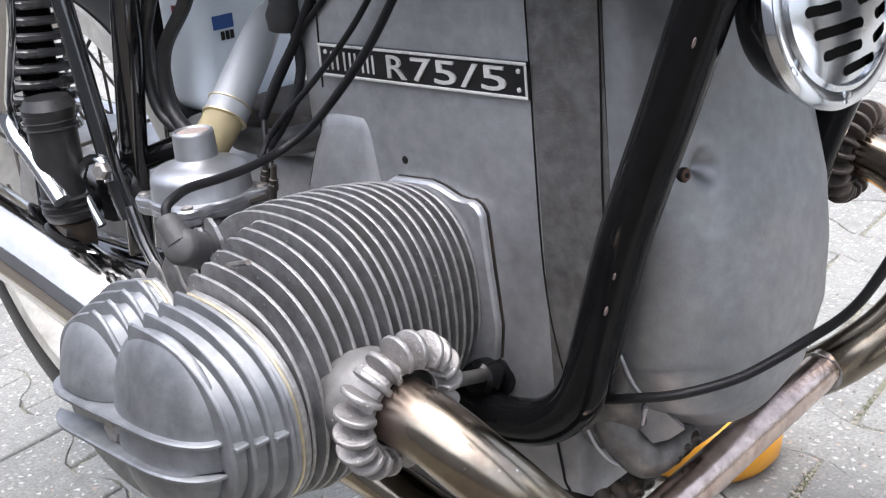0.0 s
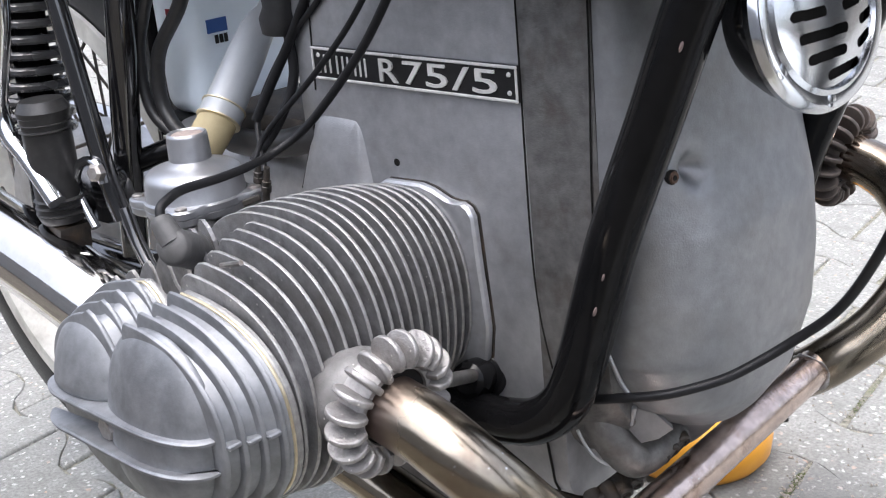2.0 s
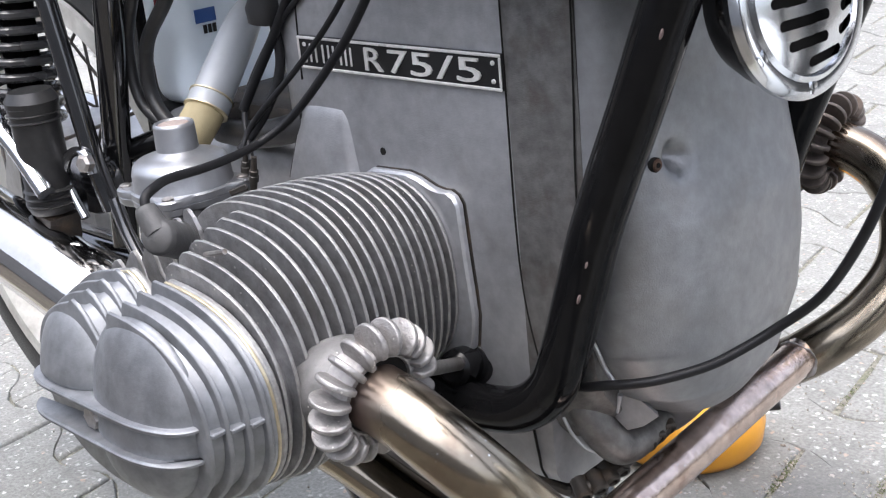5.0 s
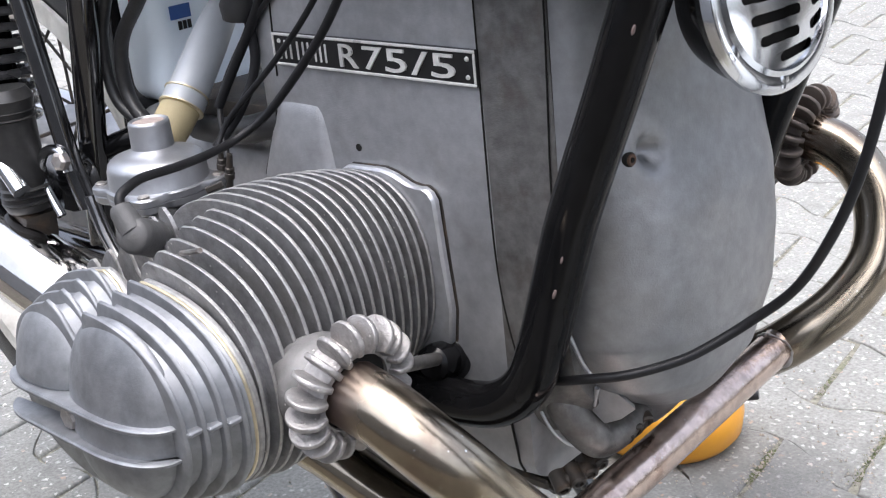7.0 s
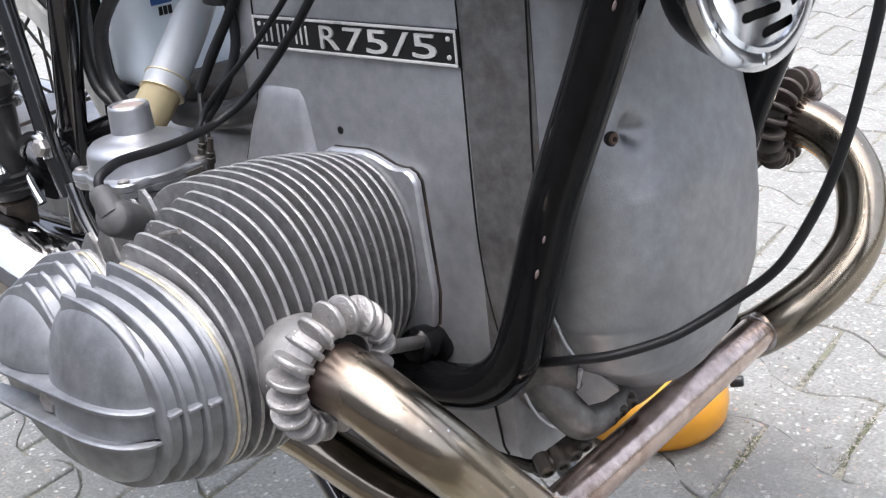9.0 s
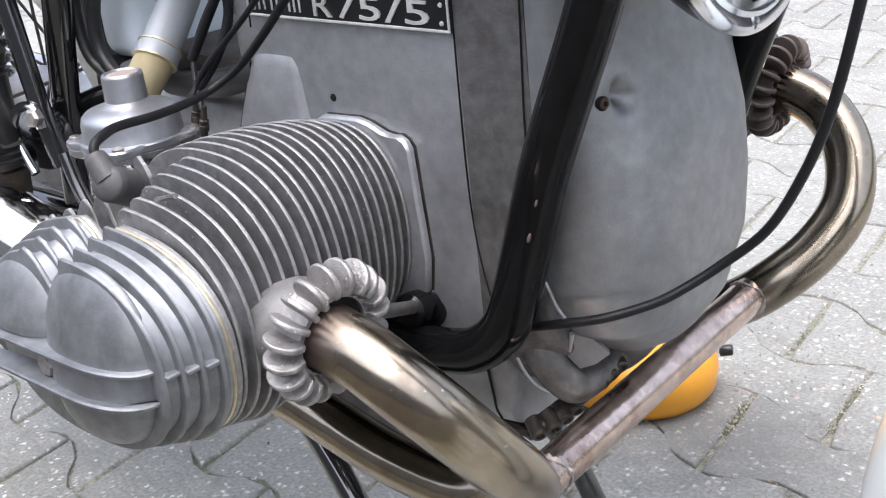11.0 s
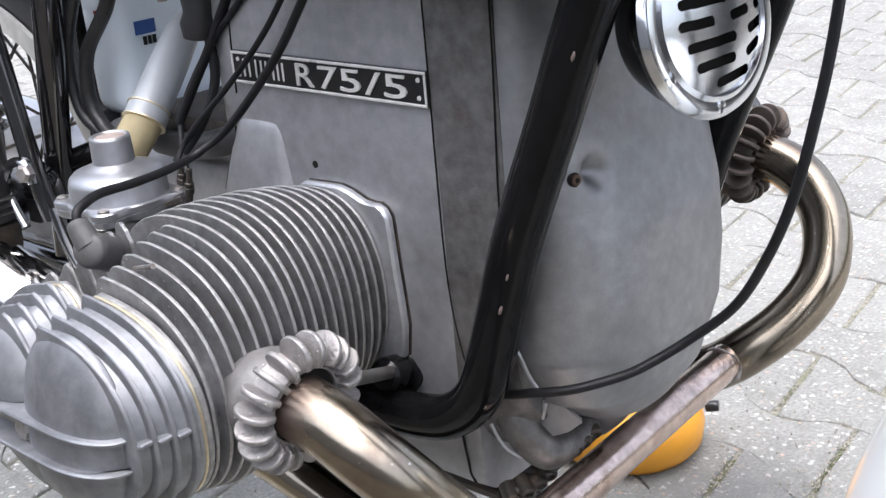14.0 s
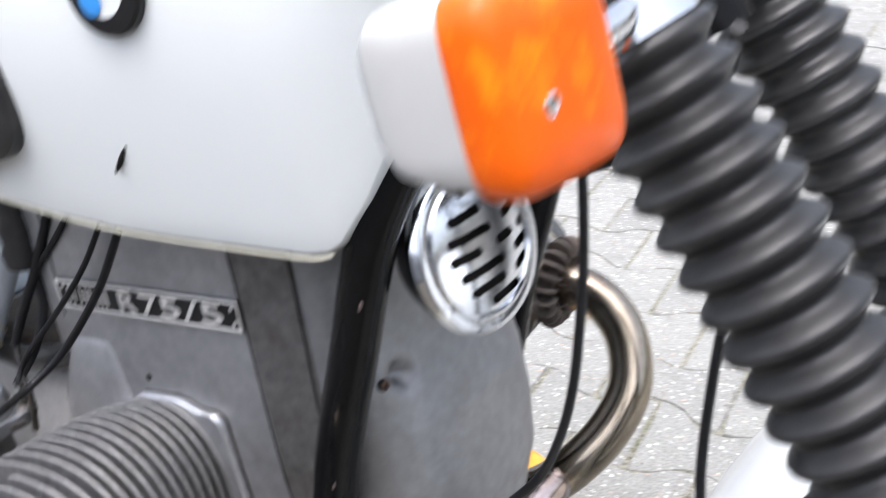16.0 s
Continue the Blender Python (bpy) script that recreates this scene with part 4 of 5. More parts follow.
CABLES = (("ignition_lead", 0.003, [(-0.052, -0.266, 0.536), (-0.055, -0.2635, 0.5425), (-0.0585, -0.254, 0.5455), (-0.066, -0.238, 0.5455), (-0.078, -0.205, 0.541), (-0.09, -0.17, 0.5385), (-0.092, -0.145, 0.542), (-0.074, -0.128, 0.559),
                                       (-0.03, -0.12, 0.603), (0.0, -0.117, 0.64), (0.02, -0.11, 0.675)]),
          ("throttle_cable", 0.0022, [(-0.136, -0.133, 0.525), (-0.13, -0.122, 0.545), (-0.085, -0.111, 0.586), (-0.045, -0.108, 0.623), (-0.01, -0.105, 0.665)]),
          ("choke_cable", 0.0022, [(-0.124, -0.134, 0.52), (-0.15, -0.112, 0.555), (-0.12, -0.102, 0.603), (-0.085, -0.1, 0.633), (-0.045, -0.1, 0.668)]))
for name, r, pts in CABLES:
    part(name, tube(pts, r, 12, 10), CABLE, moto, "thin black cable up to the tank")
part("throttle_sheath", tube([(-0.15, -0.115, 0.55), (-0.135, -0.107, 0.578), (-0.118, -0.102, 0.604), (-0.1, -0.1, 0.63), (-0.07, -0.098, 0.672)], 0.0036, 12), CABLE, moto)
part("brake_cable", tube([(0.1, -0.1, 0.391), (0.126, -0.1, 0.397), (0.147, -0.1005, 0.404), (0.166, -0.096, 0.4085), (0.18, -0.0885, 0.412), (0.196, -0.073, 0.4165), (0.206, -0.0595, 0.421), (0.226, -0.042, 0.436), (0.2535, -0.0375, 0.462),
                          (0.2795, -0.0475, 0.502), (0.2955, -0.0505, 0.54), (0.3055, -0.0495, 0.58), (0.3125, -0.0445, 0.625), (0.3185, -0.0415, 0.685), (0.3215, -0.0395, 0.76), (0.305, -0.035, 0.84)], 0.0031, 12, 10), CABLE, moto,
     "thick black cable looping past the engine")
part("speedometer_cable", tube([(0.425, -0.09, 0.66), (0.413, -0.093, 0.618), (0.4006, -0.105, 0.5522), (0.4, -0.116, 0.5148), (0.4058, -0.124, 0.4726), (0.4292, -0.128, 0.4142), (0.4875, -0.13, 0.3642)], 0.0029, 12, 10), CABLE, moto,
     "black cable hanging in front of the wheel")
part("horn_wire", tube([(0.245, 0.0, 0.64), (0.26, 0.0, 0.65), (0.30, 0.0, 0.6625), (0.34, 0.0, 0.677), (0.385, 0.0, 0.712), (0.41, -0.03, 0.75)], 0.0042, 12, 10), CABLE, moto, "black wire from the horn")

# fuel tap
tap = part("fuel_tap", lathe([(0.012, -0.03), (0.014, -0.02), (0.011, -0.012), (0.013, 0.0), (0.009, 0.012), (0.01, 0.03)], (-0.127, -0.098, 0.64), (0.15, 0, 1), 14), RUBBER, moto, "grimy black fuel tap with steel lever")
part("tap_body", box(0.024, 0.016, 0.018, pose(-0.14, -0.1, 0.655, 0, 10, 0), 0.003, 2), GREASE, tap)
part("tap_lever", box(0.01, 0.004, 0.034, pose(-0.16, -0.106, 0.652, 0, -8, 0), 0.0018, 2), STEEL, tap, "dull steel lever")
part("fuel_line", tube([(-0.122, -0.098, 0.612), (-0.12, -0.1, 0.58), (-0.128, -0.112, 0.55), (-0.14, -0.13, 0.525)], 0.0036, 12), CABLE, tap)

# ---- battery and what surrounds it
bat = part("battery", box(0.062, 0.11, 0.17, pose(-0.342, 0.008, 0.602, 0, 0, 0), 0.022, 5), BATTERY, moto, "milky white plastic battery with blue mark")
part("battery_mark", box(0.0012, 0.0205, 0.0115, pose(-0.3105, -0.0215, 0.594), 0.0), BLUE, bat, "blue printed bar", smooth=False)
for k in range(3):
    part("battery_print", box(0.0012, 0.0032, 0.0072, pose(-0.3105, -0.0235 + 0.0048 * k, 0.5825), 0.0), PLATE, bat, smooth=False)
part("battery_print", box(0.0012, 0.006, 0.009, pose(-0.3105, -0.02, 0.63, 20), 0.0), PLATE, bat, smooth=False)
part("battery_mark", box(0.01, 0.0012, 0.008, pose(-0.338, -0.0475, 0.607), 0.0), RED, bat, "small red print", smooth=False)
part("battery_tray", box(0.08, 0.12, 0.016, pose(-0.342, 0.008, 0.509), 0.004, 2), PLATE, moto, "black battery tray")
for pts, r in (([(-0.27, -0.065, 0.66), (-0.288, -0.07, 0.62), (-0.33, -0.07, 0.578), (-0.337, -0.07, 0.535), (-0.31, -0.07, 0.508), (-0.28, -0.06, 0.5)], 0.0062),
               ([(-0.3, -0.075, 0.66), (-0.335, -0.075, 0.61), (-0.352, -0.075, 0.573), (-0.348, -0.075, 0.53), (-0.32, -0.07, 0.505)], 0.005)):
    part("wiring_hose", tube(pts, r, 12), RUBBER, moto, "black hose beside the battery")
part("frame_brace", tube([(-0.386, -0.03, 0.69), (-0.391, -0.03, 0.618), (-0.397, -0.03, 0.563), (-0.403, -0.03, 0.497), (-0.408, -0.03, 0.44)], 0.0068, 14), BLACK, moto, "black rear frame brace")

part("breather_hose", tube([(-0.235, -0.075, 0.516), (-0.187, -0.088, 0.521), (-0.15, -0.094, 0.527), (-0.122, -0.094, 0.534), (-0.1, -0.09, 0.54)], 0.0105, 16), RUBBER, moto, "black rubber breather hose behind the carburettor")
# made-up dark block that hides the gearbox's bright, sky-reflecting top
part("starter_cover", box(0.12, 0.15, 0.02, pose(-0.2, 0.0, 0.531), 0.006, 2), GREASE, moto, "dark block added over the gearbox")

# ---- name plate
NP = Vector((-0.0053, -0.0995, 0.5912))
plate = part("name_plate", box(0.181, 0.003, 0.0225, Matrix.Translation(NP), 0.0005, 1), PLATE, moto, "black name plate with raised silver model letters")
for dz in (-0.0101, 0.0101):
    part("plate_rim", box(0.181, 0.0016, 0.0019, Matrix.Translation(NP + Vector((0, -0.002, dz))), 0.0005, 1), BRIGHT, plate)
for dxx in (-0.0897, 0.0897):
    part("plate_rim", box(0.0016, 0.0016, 0.0184, Matrix.Translation(NP + Vector((dxx, -0.002, 0))), 0.0005, 1), BRIGHT, plate)
for dxx in (-0.084, 0.084):
    for dz in (-0.0055, 0.0055):
        part("rivet", lathe([(0.0016, 0), (0.0014, 0.0008), (0.0006, 0.0012)], NP + Vector((dxx, -0.0015, dz)), (0, -1, 0), 10), BRIGHT, plate)


def letters(text, x, width, height):
    """Raised letters from the built-in font, set upright on the plate."""
    cu = bpy.data.curves.new("letters", "FONT")
    cu.body = text
    cu.extrude = 0.012
    cu.offset = 0.002
    cu.resolution_u = 3
    ob = bpy.data.objects.new("letters", cu)
    scene.collection.objects.link(ob)
    me = bpy.data.meshes.new_from_object(ob.evaluated_get(bpy.context.evaluated_depsgraph_get()))
    bpy.data.objects.remove(ob)
    bm = bmesh.new()
    bm.from_mesh(me)
    bpy.data.meshes.remove(me)
    xs = [v.co.x for v in bm.verts]
    ys = [v.co.y for v in bm.verts]
    sx, sz = width / (max(xs) - min(xs)), height / (max(ys) - min(ys))
    for v in bm.verts:
        v.co = Vector((x + (v.co.x - min(xs)) * sx, NP.y - 0.0021 - v.co.z * 0.05, NP.z - height / 2 + (v.co.y - min(ys)) * sz))
    return bm


for text, x, w in (("R", -0.0343, 0.0165), ("7", -0.0125, 0.017), ("5", 0.0071, 0.0182), ("/", 0.029, 0.0145), ("5", 0.046, 0.0192)):
    part("letter", letters(text, NP.x + x + 0.0095, w, 0.0148), BRIGHT, plate, smooth=False)
for x in (-0.078, -0.0725, -0.0655, -0.06, -0.055, -0.0482, -0.0432, -0.0382):     # the maker's name, as plain bars
    part("bar", box(0.0016, 0.0012, 0.0125, Matrix.Translation(NP + Vector((x, -0.0019, 0))), 0.0004, 1), BRIGHT, plate, smooth=False)
plate.matrix_basis = Matrix.Translation(NP) @ pose(0, 0, 0, 0, 0.7, 0) @ Matrix.Translation(-NP)

# ---- tank


def tank():
    rings = []
    for x, zb, zt, w in ((-0.36, 0.735, 0.86, 0.09), (-0.34, 0.725, 0.885, 0.115), (-0.25, 0.713, 0.91, 0.137), (-0.13, 0.7, 0.93, 0.141), (-0.07, 0.6825, 0.94, 0.142), (-0.01, 0.6725, 0.945, 0.143),
                         (0.042, 0.666, 0.948, 0.143), (0.1, 0.662, 0.95, 0.143), (0.152, 0.659, 0.95, 0.142), (0.193, 0.657, 0.948, 0.141), (0.207, 0.6585, 0.946, 0.1395), (0.217, 0.664, 0.944, 0.138),
                         (0.236, 0.688, 0.94, 0.132), (0.255, 0.72, 0.93, 0.124), (0.281, 0.765, 0.915, 0.11), (0.31, 0.81, 0.89, 0.08)):
        h = zt - zb
        prof = [(0, 0), (0.55, 0), (0.93, 0), (0.985, 0.008), (1.0, 0.02), (1.03, 0.08), (1.09, 0.25), (1.13, 0.42), (1.13, 0.58), (1.07, 0.76), (0.9, 0.9), (0.6, 0.98), (0.3, 1.0), (0, 1.0)]
        fine = spline([(0, a, b) for a, b in prof[2:-1]], 4)
        half = [(0.0, 0.0), (0.55, 0.0)] + [(q.y, q.z) for q in fine]
        ring = [(x, w * a, zb + h * b) for a, b in half] + [(x, 0, zt)] + [(x, -w * a, zb + h * b) for a, b in reversed(half[1:])]
        rings.append(ring)
    return loft(rings)


tk = part("fuel_tank", tank(), WHITE, moto, "glossy white fuel tank with small chips", angle=60)
part("seam_lip", tube([(-0.13, -0.1385, 0.7), (-0.07, -0.1395, 0.6825), (0.042, -0.1405, 0.6655), (0.152, -0.1395, 0.6585), (0.195, -0.1385, 0.6565), (0.21, -0.137, 0.659)], 0.0011, 8), WHITE_LINE, tk, "yellowed seam along the tank's edge")
part("knee_pad", loft([[(x, -y, z) for x, z in superoval(-0.119, 0.795, a, b, 5, 48)] for y, a, b in ((0.146, 0.125, 0.083), (0.163, 0.124, 0.082), (0.1655, 0.12, 0.078), (0.1655, 0.112, 0.07), (0.164, 0.11, 0.068))]),
     RUBBER, tk, "black rubber knee pad")
ro = (0.118, -0.1585, 0.821)
part("emblem_ring", lathe([(0.0285, 0.0), (0.0285, 0.007), (0.027, 0.009), (0.0195, 0.0095)], ro, (0, -1, 0.04), 40), PLATE, tk, "round black-rimmed tank emblem")
part("emblem_disc", lathe([(0.0195, 0.006), (0.0195, 0.0094), (0.0, 0.0104)], ro, (0, -1, 0.04), 40), WHITE, tk)
part("emblem_field", lathe([(0.0, 0.0112), (0.006, 0.0111), (0.0085, 0.0106)], (ro[0] - 0.008, ro[1], ro[2] - 0.008), (0, -1, 0.04), 24, close=False), ENAMEL_BLUE, tk, "plain blue field")
bm = bmesh.new()
bmesh.ops.create_icosphere(bm, subdivisions=2, radius=1.0, matrix=Matrix.Translation((0.08, -0.154, 0.7185)) @ pose(0, 0, 0, 0, 42) @ Matrix.Diagonal((0.0017, 0.0022, 0.012, 1)))
part("paint_chip", bm, DARK, tk, "dark slit chip in the paint")

# ---- horn: slotted chrome dome
HO, HN = Vector((0.247, -0.0532, 0.6315)), Vector((0.976, -0.14, 0.175)).normalized()
HU = Vector((-HN.y, HN.x, 0)).normalized()
HV = HN.cross(HU)
horn = part("horn", lathe([(0.026, -0.034), (0.039, -0.03), (0.0455, -0.019), (0.0495, -0.004)], HO, HN, 48), BLACK, moto, "round chromed horn with slotted grille")
part("horn_back", lathe([(0.0415, -0.004), (0.0415, -0.002)], HO, HN, 40), DARK, horn)
part("horn_rim", lathe([(0.0405, 0.0025), (0.0417, 0.005), (0.0445, 0.0033), (0.0485, 0.0036), (0.0518, 0.0018), (0.0536, -0.0015), (0.0532, -0.005), (0.0518, -0.006)], HO, HN, 64, close=False), GRILLE, horn, "bright rolled rim")
SLOTS = [((-0.0064, 0.0345), (0.0124, 0.0355)), ((0.0175, 0.0222), (0.0285, 0.024)), ((-0.021, 0.021), (0.0022, 0.0222)), ((0.0228, 0.0115), (0.0343, 0.0145)), ((-0.0262, 0.0098), (0.0058, 0.0092)),
         ((0.035, 0.001), (0.0375, 0.0018)), ((0.0115, -0.0012), (0.0235, 0.0)), ((-0.0282, -0.001), (-0.007, -0.0014)), ((0.026, -0.0106), (0.0362, -0.0082)), ((-0.024, -0.0128), (0.0095, -0.0122)),
         ((0.0228, -0.0222), (0.0328, -0.0186)), ((-0.0186, -0.0238), (0.0072, -0.0228)), ((-0.0036, -0.034), (0.0192, -0.0315))]


def grille():
    bm = bmesh.new()
    step, n = 0.00045, 92
    vs = {}

    def vert(i, j):
        if (i, j) not in vs:
            u, v = i * step, j * step
            r = math.hypot(u, v) / 0.041
            hgt = 0.003 + 0.0048 * (1 - min(1.0, r) ** 2.6)
            vs[i, j] = bm.verts.new(HO + HU * u + HV * v + HN * hgt)
        return vs[i, j]
    for i in range(-n, n):
        for j in range(-n, n):
            u, v = (i + 0.5) * step, (j + 0.5) * step
            if math.hypot(u, v) > 0.041:
                continue
            hole = False
            for (u0, v0), (u1, v1) in SLOTS:
                q = min(1.0, max(0.0, ((u - u0) * (u1 - u0) + (v - v0) * (v1 - v0)) / ((u1 - u0) ** 2 + (v1 - v0) ** 2)))
                if math.hypot(u - u0 - q * (u1 - u0), v - v0 - q * (v1 - v0)) < 0.0027:
                    hole = True
                    break
            if not hole:
                bm.faces.new((vert(i, j), vert(i + 1, j), vert(i + 1, j + 1), vert(i, j + 1)))
    return bm


part("horn_grille", grille(), GRILLE, horn, "domed grille with rows of slots")
for t in (32, 84, -95, -148):
    part("rivet", lathe([(0.0044, 0), (0.0042, 0.0003), (0.0034, 0.0006), (0.0, 0.0007)], HO + (HU * math.cos(math.radians(t)) + HV * math.sin(math.radians(t))) * 0.0466 + HN * 0.0029, HN, 18), GRILLE, horn)

# ---- fork, front wheel and mudguard, steered a little to the left
steer = Matrix.Translation((0.43, 0, 0)) @ pose(0, 0, 0, 0, 0, 9.0) @ Matrix.Translation((-0.43, 0, 0))
for s in (-1, 1):
    q0, q1 = steer @ Vector((0.376, s * 0.1145, 0.772)), steer @ Vector((0.522, s * 0.1145, 0.4475))
    if s < 0:
        q0, q1 = Vector((0.4305, -0.1946, 0.7902)), Vector((0.5558, -0.1941, 0.5323))
    n = 380
    ribs = 17
    line, rad = [], []
    for i in range(n + 1):
        line.append(q0.lerp(q1, i / n))
        rad.append((0.0247 if s < 0 else 0.0295) + (0.0069 if s < 0 else 0.0078) * abs(math.sin(math.pi * ribs * i / n)) ** 2.0)
    fork = part("fork_leg", sweep(bmesh.new(), [q1, steer @ Vector((0.685, s * 0.1145, 0.31))], [0.026, 0.028], 24), CASE, moto, "alloy fork slider")
    part("fork_gaiter", sweep(bmesh.new(), line, rad, 40), RUBBER, moto, "black ribbed rubber fork gaiter", angle=50)
    part("gaiter_clamp", sweep(bmesh.new(), [q0 + (q1 - q0).normalized() * 0.004, q0 + (q0 - q1).normalized() * 0.014], 0.0295 if s < 0 else 0.0325, 32), CHROME, moto, "bright steel gaiter clamp")
    part("fork_shroud", sweep(bmesh.new(), [q0, q0 + (q0 - q1).normalized() * 0.18], 0.027, 28), BLACK, moto)
part("lower_yoke", tube([(0.235, -0.045, 0.683), (0.262, -0.045, 0.687), (0.3, -0.045, 0.697), (0.345, -0.045, 0.71), (0.4, -0.045, 0.73)], 0.0135, 20), BLACK, moto)
AX = steer @ Vector((0.67, 0, 0.28)) + Vector((0, -0.03, 0))
wheel_turn = Matrix.Translation(AX) @ pose(0, 0, 0, 0, 0, 9.0)


def wheel(name, m, big, width, spokes=36):
    """A spoked wheel about its axle."""
    rimr = big - 0.075
    tyre = [(rimr + 0.002, -width * 0.4), (rimr + 0.02, -width * 0.5), (big - 0.02, -width * 0.44), (big - 0.004, -width * 0.22), (big, 0), (big - 0.004, width * 0.22), (big - 0.02, width * 0.44),
            (rimr + 0.02, width * 0.5), (rimr + 0.002, width * 0.4)]
    root = part(name, lathe(tyre, (0, 0, 0), (0, 1, 0), 64, close=False), RUBBER, moto, "spoked wheel with black tyre")
    root.matrix_basis = m
    rw = width * 0.4
    side = [(rimr + 0.012, rw * 1.2), (rimr + 0.01, rw * 1.3), (rimr - 0.009, rw * 1.32), (rimr - 0.013, rw * 1.2), (rimr - 0.022, rw * 0.62), (rimr - 0.028, rw * 0.3)]
    part("rim", lathe([(r, -y) for r, y in side] + [(r, y) for r, y in reversed(side)], (0, 0, 0), (0, 1, 0), 72, close=False), RIM, root, "dull alloy rim")
    part("hub", lathe([(0.03, -0.06), (0.09, -0.05), (0.095, -0.03), (0.095, 0.03), (0.09, 0.05), (0.03, 0.06)], (0, 0, 0), (0, 1, 0), 40), CASE, root, "alloy drum hub")
    for k in range(spokes):
        t = 2 * math.pi * k / spokes
        t2 = t + (0.5 if k % 4 < 2 else -0.5)
        y = 0.045 if k % 2 else -0.045
        part("spoke", sweep(bmesh.new(), [(0.09 * math.cos(t2), y, 0.09 * math.sin(t2)), ((rimr - 0.024) * math.cos(t), y * 0.2, (rimr - 0.024) * math.sin(t))], 0.0019, 6), GREASE, root)
    return root


wheel("front_wheel", Matrix.Translation((0, 0, 0.02)) @ wheel_turn, 0.3, 0.09)


def mudguard(centre_m, r, w, a0, a1, mat, name, label):
    rings = []
    for i in range(41):
        a = math.radians(a0 + (a1 - a0) * i / 40)
        ring = []
        for k in range(17):
            q = -1 + 2 * k / 16
            rr = r - 0.030 * abs(q) ** 2.6
            ring.append(centre_m @ Vector((rr * math.cos(a), w * q, rr * math.sin(a))))
        for k in range(16, -1, -1):
            q = -1 + 2 * k / 16
            rr = r - 0.0025 - 0.030 * abs(q) ** 2.6
            ring.append(centre_m @ Vector((rr * math.cos(a), (w - 0.002) * q, rr * math.sin(a))))
        rings.append(ring)
    return part(name, loft(rings), mat, moto, label, angle=50)


guard = mudguard(wheel_turn, 0.355, 0.07, 35, 205, WHITE, "front_mudguard", "white front mudguard with twin black pinstripes")
for off, rr in ((0.0618, 0.3335), (0.0684, 0.3267)):
    part("pinstripe", sweep(bmesh.new(), [wheel_turn @ Vector((rr * math.cos(math.radians(a)), -off, rr * math.sin(math.radians(a)))) for a in range(40, 204, 2)], 0.0016, 6), PINSTRIPE, guard, "thin black pinstripe")

# rear wheel and guard
rear = Matrix.Translation((-0.61, 0.004, 0.378))
wheel("rear_wheel", rear, 0.305, 0.076, 40)
mudguard(rear, 0.35, 0.07, 50, 165, BLACK, "rear_mudguard", "black rear mudguard")

# ---- shock absorber, folded passenger peg, rear bits
sp = part("shock_absorber", sweep(bmesh.new(), [(-0.415, -0.118, 0.74), (-0.44, -0.118, 0.66), (-0.48, -0.118, 0.43)], [0.012, 0.016, 0.016], 20), BLACK, moto, "rear shock absorber with black coil spring")
line = []
for k in range(16 * 16 + 1):
    t = 2 * math.pi * k / 16
    q = Vector((-0.42, -0.118, 0.72)).lerp(Vector((-0.47, -0.118, 0.5)), k / (16 * 16))
    line.append(q + Vector((0.0305 * math.cos(t), 0.0305 * math.sin(t), 0)))
part("coil_spring", sweep(bmesh.new(), line, 0.0042, 8), SPRING, sp)
peg = part("foot_peg", sweep(bmesh.new(), [(-0.392, -0.15, 0.553), (-0.392, -0.15, 0.545), (-0.393, -0.15, 0.53), (-0.394, -0.15, 0.47), (-0.395, -0.15, 0.455), (-0.395, -0.15, 0.447)],
                              [0.018, 0.0225, 0.0205, 0.02, 0.0215, 0.018], 24), RUBBER, moto, "folded passenger foot peg with worn black rubber")
for z in (0.54, 0.534, 0.528, 0.468, 0.462, 0.456):
    part("peg_ring", lathe([(0.02, -0.0016), (0.0225, 0), (0.02, 0.0016)], (-0.393, -0.15, z), (0, 0, 1), 24), RUBBER, peg)
part("peg_hinge", box(0.034, 0.03, 0.026, pose(-0.396, -0.15, 0.434, 0, 8, 0), 0.004, 2), GREASE, peg, "rusty brown hinge")
part("grab_bracket", tube([(-0.386, -0.165, 0.674), (-0.401, -0.165, 0.619), (-0.422, -0.165, 0.576), (-0.437, -0.165, 0.544), (-0.43, -0.165, 0.522), (-0.407, -0.165, 0.504), (-0.372, -0.165, 0.47)], 0.008, 14), CHROME, moto, "bent chrome bracket")
part("brake_arm", tube([(-0.362, -0.14, 0.442), (-0.373, -0.14, 0.458), (-0.382, -0.14, 0.476), (-0.37, -0.14, 0.495), (-0.352, -0.14, 0.502), (-0.338, -0.14, 0.499), (-0.335, -0.14, 0.485)], 0.0042, 12), CHROME, moto, "curved chrome brake lever")
hanger = [(-0.413, 0.48), (-0.402, 0.489), (-0.387, 0.4925), (-0.368, 0.492), (-0.353, 0.487), (-0.345, 0.479), (-0.342, 0.467), (-0.347, 0.452), (-0.356, 0.442), (-0.375, 0.437), (-0.394, 0.437), (-0.408, 0.444), (-0.416, 0.458)]
part("pedal_hanger", loft([[(-0.38 + (x + 0.38) * k, y, 0.465 + (z - 0.465) * k) for x, z in hanger] for y, k in ((-0.108, 0.96), (-0.11, 1.0), (-0.12, 1.0), (-0.1225, 0.95))]), GLOSS, moto, "black brake pedal hanger", angle=50)
part("pivot_bolt", lathe([(0.008, 0), (0.008, 0.006), (0.005, 0.008)], (-0.337, -0.141, 0.494), (0.3, -1, 0.2), 6), STEEL, moto)
part("swing_arm", sweep(bmesh.new(), [(-0.36, -0.09, 0.38), (-0.5, -0.085, 0.378), (-0.62, -0.085, 0.375)], 0.022, 20), GLOSS, moto)
